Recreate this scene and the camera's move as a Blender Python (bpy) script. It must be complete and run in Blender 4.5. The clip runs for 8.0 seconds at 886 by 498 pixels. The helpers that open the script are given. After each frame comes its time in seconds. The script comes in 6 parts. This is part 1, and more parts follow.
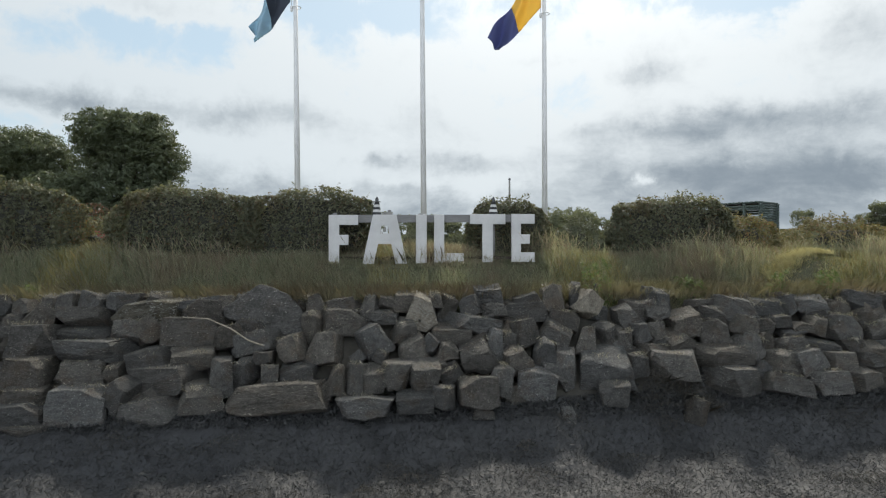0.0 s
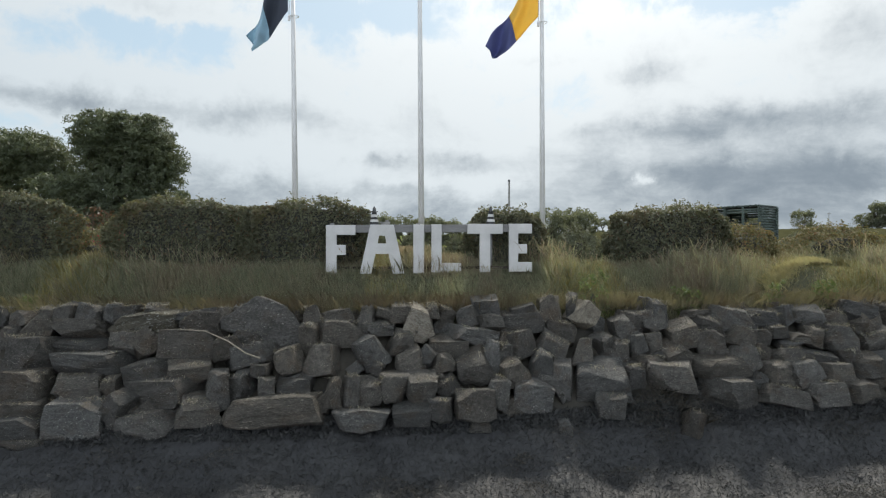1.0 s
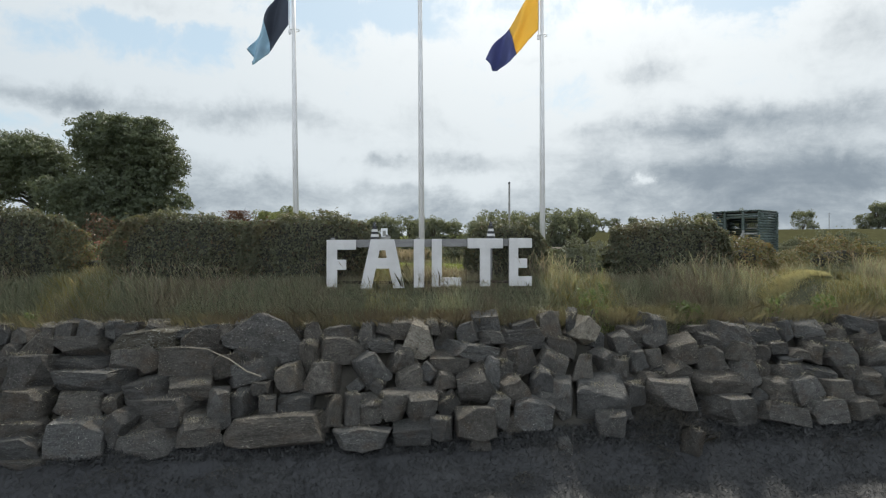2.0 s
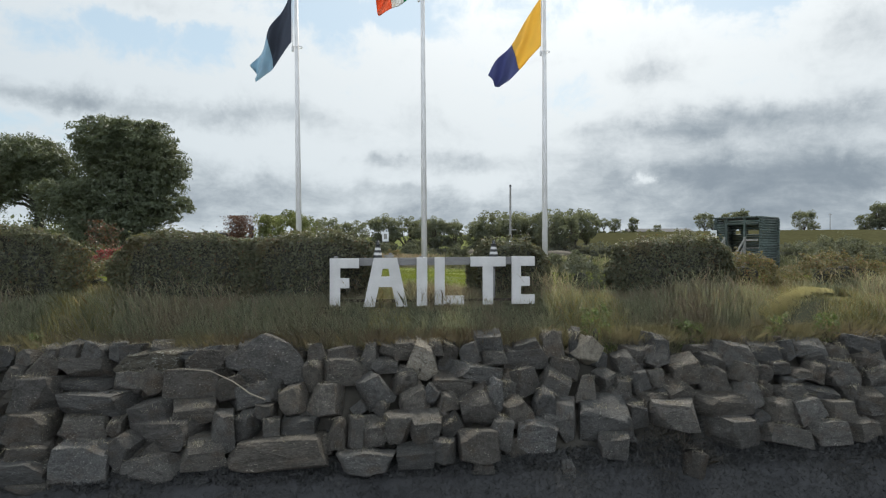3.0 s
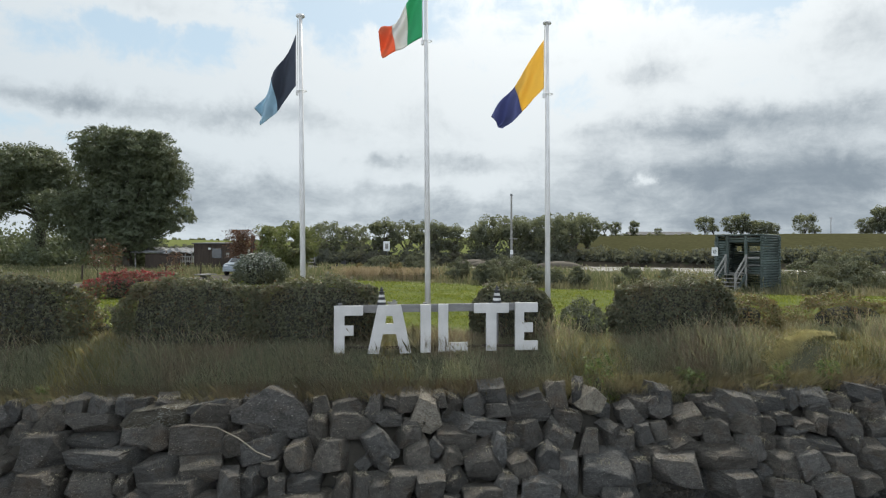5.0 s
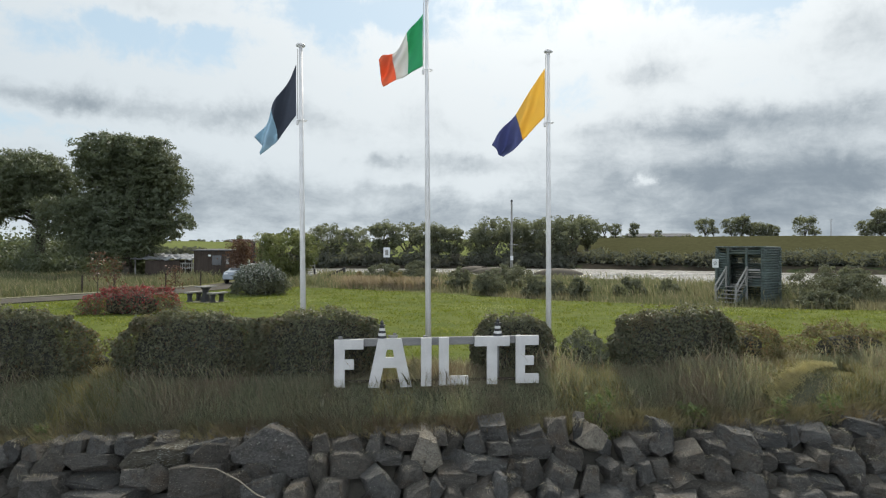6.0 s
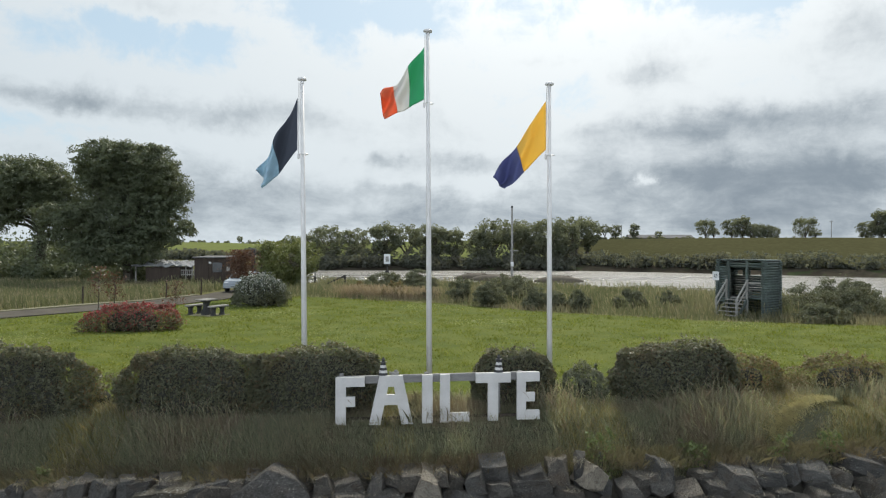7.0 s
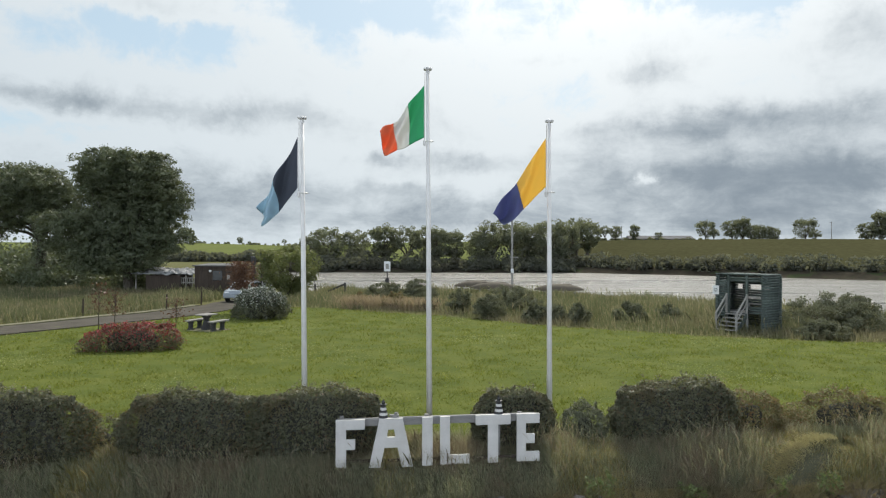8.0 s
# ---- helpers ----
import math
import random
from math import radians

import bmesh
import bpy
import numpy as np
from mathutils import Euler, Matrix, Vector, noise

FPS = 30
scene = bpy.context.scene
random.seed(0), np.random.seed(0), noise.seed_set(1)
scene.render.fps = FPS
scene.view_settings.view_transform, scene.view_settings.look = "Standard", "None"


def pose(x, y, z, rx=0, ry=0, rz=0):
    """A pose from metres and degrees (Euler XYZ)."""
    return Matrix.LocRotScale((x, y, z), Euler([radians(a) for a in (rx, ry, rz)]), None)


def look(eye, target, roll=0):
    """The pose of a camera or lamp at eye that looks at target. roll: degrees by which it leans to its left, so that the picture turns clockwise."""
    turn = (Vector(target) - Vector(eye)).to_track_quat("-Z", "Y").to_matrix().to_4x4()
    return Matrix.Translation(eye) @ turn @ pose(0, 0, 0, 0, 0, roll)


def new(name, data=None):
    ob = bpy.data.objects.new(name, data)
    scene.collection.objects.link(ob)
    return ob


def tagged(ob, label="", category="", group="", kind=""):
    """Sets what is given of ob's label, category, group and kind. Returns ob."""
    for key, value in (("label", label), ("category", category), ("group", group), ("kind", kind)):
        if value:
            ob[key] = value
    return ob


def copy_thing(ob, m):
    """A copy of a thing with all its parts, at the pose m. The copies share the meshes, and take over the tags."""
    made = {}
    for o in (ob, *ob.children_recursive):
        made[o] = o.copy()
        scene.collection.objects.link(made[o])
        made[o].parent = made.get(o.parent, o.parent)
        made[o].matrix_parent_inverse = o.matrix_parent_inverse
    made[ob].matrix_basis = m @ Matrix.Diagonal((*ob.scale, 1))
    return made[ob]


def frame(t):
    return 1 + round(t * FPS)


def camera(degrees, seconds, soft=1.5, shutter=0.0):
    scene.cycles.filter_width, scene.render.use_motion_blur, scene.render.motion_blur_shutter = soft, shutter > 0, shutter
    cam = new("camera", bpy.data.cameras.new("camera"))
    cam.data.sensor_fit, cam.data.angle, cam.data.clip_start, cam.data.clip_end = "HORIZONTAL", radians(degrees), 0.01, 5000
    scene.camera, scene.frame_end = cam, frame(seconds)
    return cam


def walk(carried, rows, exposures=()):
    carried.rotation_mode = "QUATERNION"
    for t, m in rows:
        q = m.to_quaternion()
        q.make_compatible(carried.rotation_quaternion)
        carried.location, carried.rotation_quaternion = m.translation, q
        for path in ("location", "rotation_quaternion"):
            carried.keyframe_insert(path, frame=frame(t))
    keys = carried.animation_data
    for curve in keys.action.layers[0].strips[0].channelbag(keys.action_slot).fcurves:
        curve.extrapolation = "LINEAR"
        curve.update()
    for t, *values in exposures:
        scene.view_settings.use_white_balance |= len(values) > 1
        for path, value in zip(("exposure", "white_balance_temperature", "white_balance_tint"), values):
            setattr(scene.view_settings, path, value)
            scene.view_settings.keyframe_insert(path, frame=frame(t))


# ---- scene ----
cam = camera(70.1, 8.0, soft=1.2)
METRES, EYE, TILT, LEAN, TURN = 3.7, 0.2, 0.0, 0.0, 0.0
ROWS = [
    (0.0, 0.0, 0.0, 0.0, -0.0, 0.0, -0.0),
    (0.5, 0.0089, 0.0009, 0.0187, 0.0, -0.0, -0.01),
    (1.0, 0.0134, -0.0014, 0.0489, 0.01, -0.02, 0.0),
    (1.5, 0.0154, -0.0066, 0.0811, 0.01, -0.03, 0.01),
    (3.0, 0.0024, -0.0155, 0.2123, 0.09, -0.09, -0.01),
    (3.5, -0.002, -0.0249, 0.2563, 0.1, -0.06, -0.01),
    (4.0, -0.0073, -0.0387, 0.3099, 0.11, -0.03, -0.02),
    (4.5, -0.0104, -0.0373, 0.3669, 0.13, -0.01, -0.04),
    (6.0, -0.0163, -0.0205, 0.5973, 0.14, 0.02, -0.1),
    (6.5, -0.0175, -0.0209, 0.6805, 0.15, 0.0, -0.12),
    (7.0, -0.0213, -0.0243, 0.7801, 0.16, -0.02, -0.14),
    (7.5, -0.0225, -0.0267, 0.8769, 0.17, -0.04, -0.14),
    (8.0, -0.0213, -0.0269, 0.991, 0.17, -0.09, -0.13),
]
EXPOSURE = 0.55
walk(cam, [(t, pose(0, 0, EYE, TILT, LEAN, TURN) @ pose(METRES * x, METRES * y, METRES * z, 90 + pitch, roll, yaw)) for t, x, y, z, yaw, pitch, roll in ROWS],
     [(0.0, EXPOSURE, 6430, 8), (8.0, EXPOSURE, 6430, 8)])

# ------------------------------------------------------------------ light
SUN_AZ, SUN_EL = radians(13), radians(48)     # ahead of the camera, a little to its right, behind thin cloud
sun_dir = Vector((math.sin(SUN_AZ) * math.cos(SUN_EL), math.cos(SUN_AZ) * math.cos(SUN_EL), math.sin(SUN_EL)))
sun = new("sun", bpy.data.lights.new("sun", "SUN"))
sun.data.energy, sun.data.angle, sun.data.color = 3.05, radians(5.0), (1.0, 0.93, 0.82)
sun.matrix_world = look(sun_dir * 100, (0, 0, 0))


class Nodes:
    """A small writer of node trees."""

    def __init__(self, tree):
        self.tree = tree
        tree.nodes.clear()

    def add(self, kind, out=0, props=None, **sockets):
        node = self.tree.nodes.new("ShaderNode" + kind)
        props = props or {}
        if kind in ("Math", "VectorMath"):
            node.operation = props["operation"]
        if kind == "Math":
            node.use_clamp = props["use_clamp"]
        if kind == "Mix":
            node.data_type, node.blend_type = "RGBA", props["blend_type"]
        if kind == "MapRange":
            node.interpolation_type = "SMOOTHSTEP"
        if kind == "TexSky":
            node.sky_type, node.sun_disc = "NISHITA", False
            node.sun_elevation, node.sun_rotation, node.dust_density = SUN_EL, SUN_AZ, 2.0
        for key, value in sockets.items():
            socket = node.inputs[int(key[1:])] if key[0] == "i" and key[1:].isdigit() else node.inputs[key.replace("_", " ")]
            self.put(socket, value)
        return node.outputs[out]

    def put(self, socket, value):
        if isinstance(value, bpy.types.NodeSocket):
            self.tree.links.new(value, socket)
        else:
            if socket.type == "RGBA" and not isinstance(value, float) and len(value) == 3:
                value = (*value, 1.0)
            socket.default_value = value

    def math(self, op, a, b=0.0, clamp=False):
        return self.add("Math", props={"operation": op, "use_clamp": clamp}, i0=a, i1=b)

    def mix(self, factor, a, b, mode="MIX"):
        return self.add("Mix", 2, {"data_type": "RGBA", "blend_type": mode}, i0=factor, i6=a, i7=b)

    def ramp(self, value, lo, hi):
        return self.add("MapRange", props={"interpolation_type": "SMOOTHSTEP"}, i0=value, i1=lo, i2=hi, i3=0.0, i4=1.0)

    def noise(self, vector, scale, detail=4.0, rough=0.55, distortion=0.0):
        return self.add("TexNoise", 0, Vector=vector, Scale=scale, Detail=detail, Roughness=rough, Distortion=distortion)


def build_world():
    world = bpy.data.worlds.new("sky")
    scene.world = world
    world.use_nodes = True
    n = Nodes(world.node_tree)
    d = n.add("TexCoord", 0)
    xyz = n.tree.nodes.new("ShaderNodeSeparateXYZ")
    n.put(xyz.inputs[0], d)
    x, y, z = xyz.outputs
    az, el = n.math("ARCTAN2", x, y), n.math("ARCSINE", z)
    low = n.math("LOGARITHM", n.math("ADD", n.math("MAXIMUM", el, -0.04), 0.13), math.e)
    spread = n.add("CombineXYZ", i0=az, i1=n.math("MULTIPLY", low, 0.38), i2=0.37)
    bent = n.add("VectorMath", props={"operation": "MULTIPLY_ADD"}, i0=n.add("TexNoise", 1, Vector=spread, Scale=5.0, Detail=4.0), i1=(0.16, 0.07, 0.0), i2=spread)
    masses = n.noise(bent, 4.2, 10.0, 0.56)
    tufts = n.noise(bent, 19.0, 10.0, 0.70)
    wisps = n.noise(n.add("Mapping", 0, Vector=bent, Rotation=(0.0, 0.0, 0.30), Scale=(0.7, 1.7, 1.0)), 9.0, 8.0, 0.6)
    wob_x = n.math("MULTIPLY", n.math("SUBTRACT", n.noise(d, 6.0, 8.0, 0.65), 0.5), 0.30)
    wob_y = n.math("MULTIPLY", n.math("SUBTRACT", n.noise(d, 9.0, 8.0, 0.65), 0.5), 0.08)

    def bank(items):
        total = 0.0
        for a, e, w, h, amount in items:
            u = n.math("DIVIDE", n.math("SUBTRACT", n.math("ADD", az, wob_x), a), w)
            v = n.math("DIVIDE", n.math("SUBTRACT", n.math("ADD", el, wob_y), e), h)
            r = n.math("ADD", n.math("MULTIPLY", u, u), n.math("MULTIPLY", v, v))
            total = n.math("ADD", total, n.math("MULTIPLY", n.math("EXPONENT", n.math("MULTIPLY", r, -1.0)), amount))
        return total

    # grey cloud banks and gaps of blue, by azimuth and elevation
    grey = bank([(0.43, 0.178, 0.24, 0.026, 0.40), (0.330, 0.100, 0.24, 0.048, 0.36), (0.56, 0.090, 0.20, 0.055, 0.38), (0.42, 0.035, 0.36, 0.032, 0.28), (-0.29, 0.199, 0.18, 0.020, 0.24),
                 (-0.30, 0.085, 0.20, 0.035, 0.29), (-0.50, 0.060, 0.22, 0.030, 0.20), (-0.02, 0.090, 0.16, 0.018, 0.20), (-0.18, 0.035, 0.22, 0.020, 0.14), (0.03, 0.138, 0.08, 0.016, 0.17), (-0.12, 0.140, 0.05, 0.011, 0.25), (0.292, 0.267, 0.08, 0.014, 0.15),
                 (-0.55, 0.200, 0.10, 0.018, 0.24), (0.60, 0.290, 0.09, 0.055, 0.20), (0.02, 0.05, 0.16, 0.022, 0.18), (-0.42, 0.330, 0.18, 0.018, 0.16), (0.16, 0.285, 0.07, 0.012, 0.14)])
    blue = bank([(-0.15, 0.350, 0.13, 0.040, 0.34), (-0.45, 0.295, 0.17, 0.040, 0.24), (-0.58, 0.165, 0.14, 0.022, 0.22), (0.45, 0.350, 0.12, 0.032, 0.30), (0.62, 0.075, 0.14, 0.018, 0.20), (-0.05, 0.105, 0.10, 0.012, 0.16)])
    bright = bank([(0.05, 0.240, 0.24, 0.10, 0.10), (-0.33, 0.150, 0.12, 0.018, 0.16), (0.045, 0.092, 0.05, 0.020, 0.30), (0.275, 0.101, 0.016, 0.009, 0.40), (-0.50, 0.24, 0.2, 0.03, 0.08)])
    sky = n.add("TexSky", 0, None)
    clear = n.mix(1.0, sky, (0.075, 0.075, 0.075), "MULTIPLY")
    clear = n.mix(0.60, clear, (0.50, 0.63, 0.71))
    thick = n.math("ADD", n.math("ADD", n.math("MULTIPLY", masses, 0.66), n.math("MULTIPLY", tufts, 0.40)), n.math("MULTIPLY", wisps, 0.30))
    thick = n.math("SUBTRACT", n.math("ADD", n.math("SUBTRACT", thick, 0.15), grey), blue)
    cover = n.ramp(thick, 0.32, 0.50)
    shade = n.math("MULTIPLY", n.ramp(n.math("SUBTRACT", thick, bright), 0.50, 1.12), 1.0)
    near_sun = n.add("VectorMath", 1, {"operation": "DOT_PRODUCT"}, i0=d, i1=tuple(sun_dir))
    glow = n.math("POWER", n.math("MAXIMUM", near_sun, 0.0), 4.2)
    rear_fill = n.ramp(n.math("MULTIPLY", near_sun, -1.0), -0.3, 0.6)
    white = n.mix(glow, (0.48, 0.53, 0.57), (0.82, 0.82, 0.81))
    dull = n.mix(glow, (0.165, 0.200, 0.236), (0.30, 0.34, 0.385))
    halo = n.math("MULTIPLY", n.math("POWER", n.math("MAXIMUM", near_sun, 0.0), 22.0), 1.5)      # thin cloud round the sun
    white = n.mix(1.0, white, n.add("CombineXYZ", i0=halo, i1=halo, i2=halo), "ADD")
    white = n.mix(rear_fill, white, (1.50, 1.63, 1.82))       # unseen sky behind the camera, brightened to fill the shaded faces
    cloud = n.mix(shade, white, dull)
    out = n.tree.nodes.new("ShaderNodeOutputWorld")
    back = n.tree.nodes.new("ShaderNodeBackground")
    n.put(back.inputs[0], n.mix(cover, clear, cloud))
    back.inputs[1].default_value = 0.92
    n.tree.links.new(back.outputs[0], out.inputs[0])


build_world()


# ------------------------------------------------------------------ materials
def surface(name, a, b, scale=3.0, rough=0.8, bump=0.3, bump_scale=25.0, spots=None, spot_scale=12.0, spot_level=0.62, metal=0.0, by_object=0.0, stretch=(1, 1, 1), fine=0.35, spec=0.35):
    """Two colours mixed by noise at two scales, optional spots, fine relief."""
    m = bpy.data.materials.new(name)
    m.use_nodes = True
    n = Nodes(m.node_tree)
    at = n.add("Mapping", 0, Vector=n.add("TexCoord", 3), Scale=stretch)
    if by_object:
        shift = n.math("MULTIPLY", n.add("ObjectInfo", 5), 40.0)
        at = n.add("VectorMath", props={"operation": "ADD"}, i0=at, i1=n.add("CombineXYZ", i0=shift, i1=shift, i2=shift))
    coarse = n.ramp(n.noise(at, scale, 5.0, 0.6), 0.3, 0.7)
    grain = n.noise(at, bump_scale, 4.0, 0.65)
    colour = n.mix(coarse, a, b)
    colour = n.mix(fine, colour, n.mix(n.ramp(grain, 0.3, 0.75), tuple(0.55 * (p + q) / 2 for p, q in zip(a, b)), tuple(1.35 * (p + q) / 2 for p, q in zip(a, b))))
    if spots:
        mask = n.ramp(n.noise(at, spot_scale, 6.0, 0.7), spot_level, spot_level + 0.06)
        colour = n.mix(mask, colour, spots)
    if by_object:
        rnd = n.add("ObjectInfo", 5)
        gain = n.math("ADD", n.math("MULTIPLY", n.math("SUBTRACT", rnd, 0.5), by_object), 1.0)
        colour = n.mix(1.0, colour, n.add("CombineXYZ", i0=gain, i1=gain, i2=gain), "MULTIPLY")
    bsdf = n.tree.nodes.new("ShaderNodeBsdfPrincipled")
    n.put(bsdf.inputs["Base Color"], colour)
    n.put(bsdf.inputs["Roughness"], n.math("ADD", n.math("MULTIPLY", grain, 0.25), rough - 0.12, True))
    bsdf.inputs["Metallic"].default_value = metal
    bsdf.inputs["Specular IOR Level"].default_value = spec
    if bump:
        relief = n.math("ADD", n.math("MULTIPLY", grain, 0.6), n.noise(at, bump_scale * 0.22, 5.0, 0.6))
        n.put(bsdf.inputs["Normal"], n.add("Bump", Strength=bump, Distance=0.6 / bump_scale, Height=relief))
    out = n.tree.nodes.new("ShaderNodeOutputMaterial")
    n.tree.links.new(bsdf.outputs[0], out.inputs[0])
    return m


def foliage(name, a, b, through_light=0.4, rough=0.5, tint=None, tint_scale=0.6, tint_level=0.55, dead=None, dead_share=0.0, glow_tint=(1.15, 1.12, 0.72), spec=0.3):
    """Leaves and blades: each island its own shade between a and b, light passing through."""
    m = bpy.data.materials.new(name)
    m.use_nodes = True
    n = Nodes(m.node_tree)
    rnd = n.add("NewGeometry", 8)
    at = n.add("TexCoord", 3)
    patch = n.noise(at, tint_scale * 2.3, 4.0)
    colour = n.mix(n.math("ADD", n.math("MULTIPLY", rnd, 0.65), n.math("MULTIPLY", patch, 0.4), True), a, b)
    if tint:
        colour = n.mix(n.ramp(n.noise(at, tint_scale, 4.0, 0.6), tint_level - 0.08, tint_level + 0.12), colour, tint)
    if dead:
        colour = n.mix(n.math("LESS_THAN", n.math("FRACT", n.math("MULTIPLY", rnd, 37.7)), dead_share), colour, dead)
    bsdf = n.tree.nodes.new("ShaderNodeBsdfPrincipled")
    n.put(bsdf.inputs["Base Color"], colour)
    bsdf.inputs["Roughness"].default_value = rough
    bsdf.inputs["Specular IOR Level"].default_value = spec
    lit = n.add("BsdfTranslucent", 0, Color=n.mix(1.0, colour, glow_tint, "MULTIPLY"))
    both = n.add("MixShader", 0, i0=through_light, i1=bsdf.outputs[0], i2=lit)
    out = n.tree.nodes.new("ShaderNodeOutputMaterial")
    n.tree.links.new(both, out.inputs[0])
    return m


def water_material():
    m = bpy.data.materials.new("river_water")
    m.use_nodes = True
    n = Nodes(m.node_tree)
    at = n.add("TexCoord", 3)
    chop = n.noise(n.add("Mapping", 0, Vector=at, Scale=(0.7, 1.0, 1.0)), 2.2, 3.0, 0.6)
    swell = n.noise(n.add("Mapping", 0, Vector=at, Scale=(0.35, 1.0, 1.0)), 0.16, 3.0)
    slick = n.ramp(n.noise(n.add("Mapping", 0, Vector=at, Scale=(0.12, 1.0, 1.0)), 0.09, 4.0, 0.6), 0.40, 0.62)
    bsdf = n.tree.nodes.new("ShaderNodeBsdfPrincipled")
    bsdf.inputs["Base Color"].default_value = (0.120, 0.116, 0.102, 1)
    n.put(bsdf.inputs["Roughness"], n.math("ADD", n.math("MULTIPLY", slick, 0.14), 0.26))
    bsdf.inputs["IOR"].default_value = 1.33
    n.put(bsdf.inputs["Normal"], n.add("Bump", Strength=1.0, Distance=0.6, Height=n.math("ADD", chop, n.math("MULTIPLY", swell, 2.5))))
    out = n.tree.nodes.new("ShaderNodeOutputMaterial")
    n.tree.links.new(bsdf.outputs[0], out.inputs[0])
    return m


def stone_material(name, a, b, lichen=0.62, stain=(0.085, 0.058, 0.036), rough=0.85):
    """Weathered blocks: bedding lines, brown stains, dark damp patches, pale lichen dots, pitted relief."""
    m = bpy.data.materials.new(name)
    m.use_nodes = True
    n = Nodes(m.node_tree)
    rnd = n.add("ObjectInfo", 5)
    shift = n.math("MULTIPLY", rnd, 40.0)
    at = n.add("VectorMath", props={"operation": "ADD"}, i0=n.add("TexCoord", 3), i1=n.add("CombineXYZ", i0=shift, i1=shift, i2=shift))
    beds = n.noise(n.add("Mapping", 0, Vector=at, Rotation=(0.2, 0.15, 0.0), Scale=(1.0, 1.0, 1.4)), 3.4, 8.0, 0.68, 0.6)
    pits = n.noise(at, 34.0, 5.0, 0.7)
    mid = n.noise(at, 9.0, 6.0, 0.65)
    colour = n.mix(n.ramp(beds, 0.32, 0.68), a, b)
    colour = n.mix(n.math("MULTIPLY", n.ramp(n.noise(at, 2.2, 5.0, 0.6), 0.48, 0.70), 0.50), colour, stain)
    colour = n.mix(n.math("MULTIPLY", n.ramp(mid, 0.50, 0.66), 0.45), colour, tuple(c * 0.55 for c in a))
    colour = n.mix(n.math("MULTIPLY", n.ramp(pits, 0.50, 0.66), 0.6), colour, tuple(c * 1.55 for c in b))
    colour = n.mix(n.math("MULTIPLY", n.ramp(n.math("SUBTRACT", 1.0, pits), 0.52, 0.68), 0.6), colour, tuple(c * 0.5 for c in a))
    spots = n.math("MULTIPLY", n.ramp(n.noise(at, 26.0, 4.0, 0.6), lichen, lichen + 0.03), n.ramp(n.noise(at, 3.1, 3.0), 0.42, 0.58))
    colour = n.mix(n.math("MULTIPLY", spots, 0.9), colour, (0.34, 0.325, 0.28))
    gain = n.math("ADD", n.math("MULTIPLY", rnd, 0.55), 0.76)
    warm = n.math("FRACT", n.math("MULTIPLY", rnd, 7.31))
    tint = n.mix(warm, (1.04, 0.99, 0.93), (0.96, 1.0, 1.06))
    colour = n.mix(1.0, colour, n.add("VectorMath", props={"operation": "MULTIPLY"}, i0=tint, i1=n.add("CombineXYZ", i0=gain, i1=gain, i2=gain)), "MULTIPLY")
    bsdf = n.tree.nodes.new("ShaderNodeBsdfPrincipled")
    n.put(bsdf.inputs["Base Color"], colour)
    n.put(bsdf.inputs["Roughness"], n.math("ADD", n.math("MULTIPLY", mid, 0.3), rough - 0.18, True))
    bsdf.inputs["Specular IOR Level"].default_value = 0.25
    relief = n.math("ADD", n.math("ADD", n.math("MULTIPLY", beds, 0.9), n.math("MULTIPLY", mid, 1.1)), n.math("MULTIPLY", pits, 0.55))
    n.put(bsdf.inputs["Normal"], n.add("Bump", Strength=1.0, Distance=0.075, Height=relief))
    out = n.tree.nodes.new("ShaderNodeOutputMaterial")
    n.tree.links.new(bsdf.outputs[0], out.inputs[0])
    return m


STONE = stone_material("grey_limestone", (0.072, 0.069, 0.063), (0.124, 0.117, 0.107))
STONE_PALE = stone_material("pale_lichened_stone", (0.20, 0.18, 0.15), (0.31, 0.285, 0.24), 0.55, (0.24, 0.20, 0.15))
STONE_BROWN = stone_material("brown_lichened_stone", (0.072, 0.062, 0.046), (0.125, 0.110, 0.082), 0.56, (0.110, 0.084, 0.040))
SOIL = surface("dark_bank_soil", (0.052, 0.049, 0.043), (0.088, 0.079, 0.064), 1.6, 0.95, 0.6, 18)
THATCH = surface("bank_thatch", (0.062, 0.064, 0.042), (0.105, 0.098, 0.064), 1.2, 0.95, 0.6, 20, fine=0.5, spec=0.1)
MUD = surface("tidal_mud", (0.030, 0.031, 0.034), (0.046, 0.046, 0.047), 1.0, 0.6, 0.6, 9, (0.080, 0.077, 0.070), 6, 0.64, spec=0.25)
TURF = surface("lawn_turf", (0.050, 0.073, 0.016), (0.114, 0.126, 0.030), 0.8, 0.95, 0.6, 22, fine=0.5, spec=0.05, stretch=(0.75, 1.0, 1.0))
MEADOW = surface("rough_meadow_ground", (0.060, 0.070, 0.020), (0.115, 0.105, 0.040), 0.3, 0.95, 0.5, 6, fine=0.5, spec=0.1)
# far grassland twice: left field coloured sunlit, cloud shade painted into the right hill
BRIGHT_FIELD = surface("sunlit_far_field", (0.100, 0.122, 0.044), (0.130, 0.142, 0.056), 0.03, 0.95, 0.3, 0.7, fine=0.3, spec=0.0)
PASTURE_SHADED = surface("far_pasture_shaded", (0.048, 0.048, 0.024), (0.062, 0.060, 0.031), 0.025, 0.95, 0.4, 0.7, (0.050, 0.050, 0.026), 0.09, 0.60, fine=0.4, spec=0.0)
BANKMUD = surface("river_bank_mud", (0.034, 0.030, 0.024), (0.056, 0.050, 0.038), 0.1, 0.8, 0.5, 1.2, (0.040, 0.050, 0.026), 0.25, 0.55, spec=0.0)
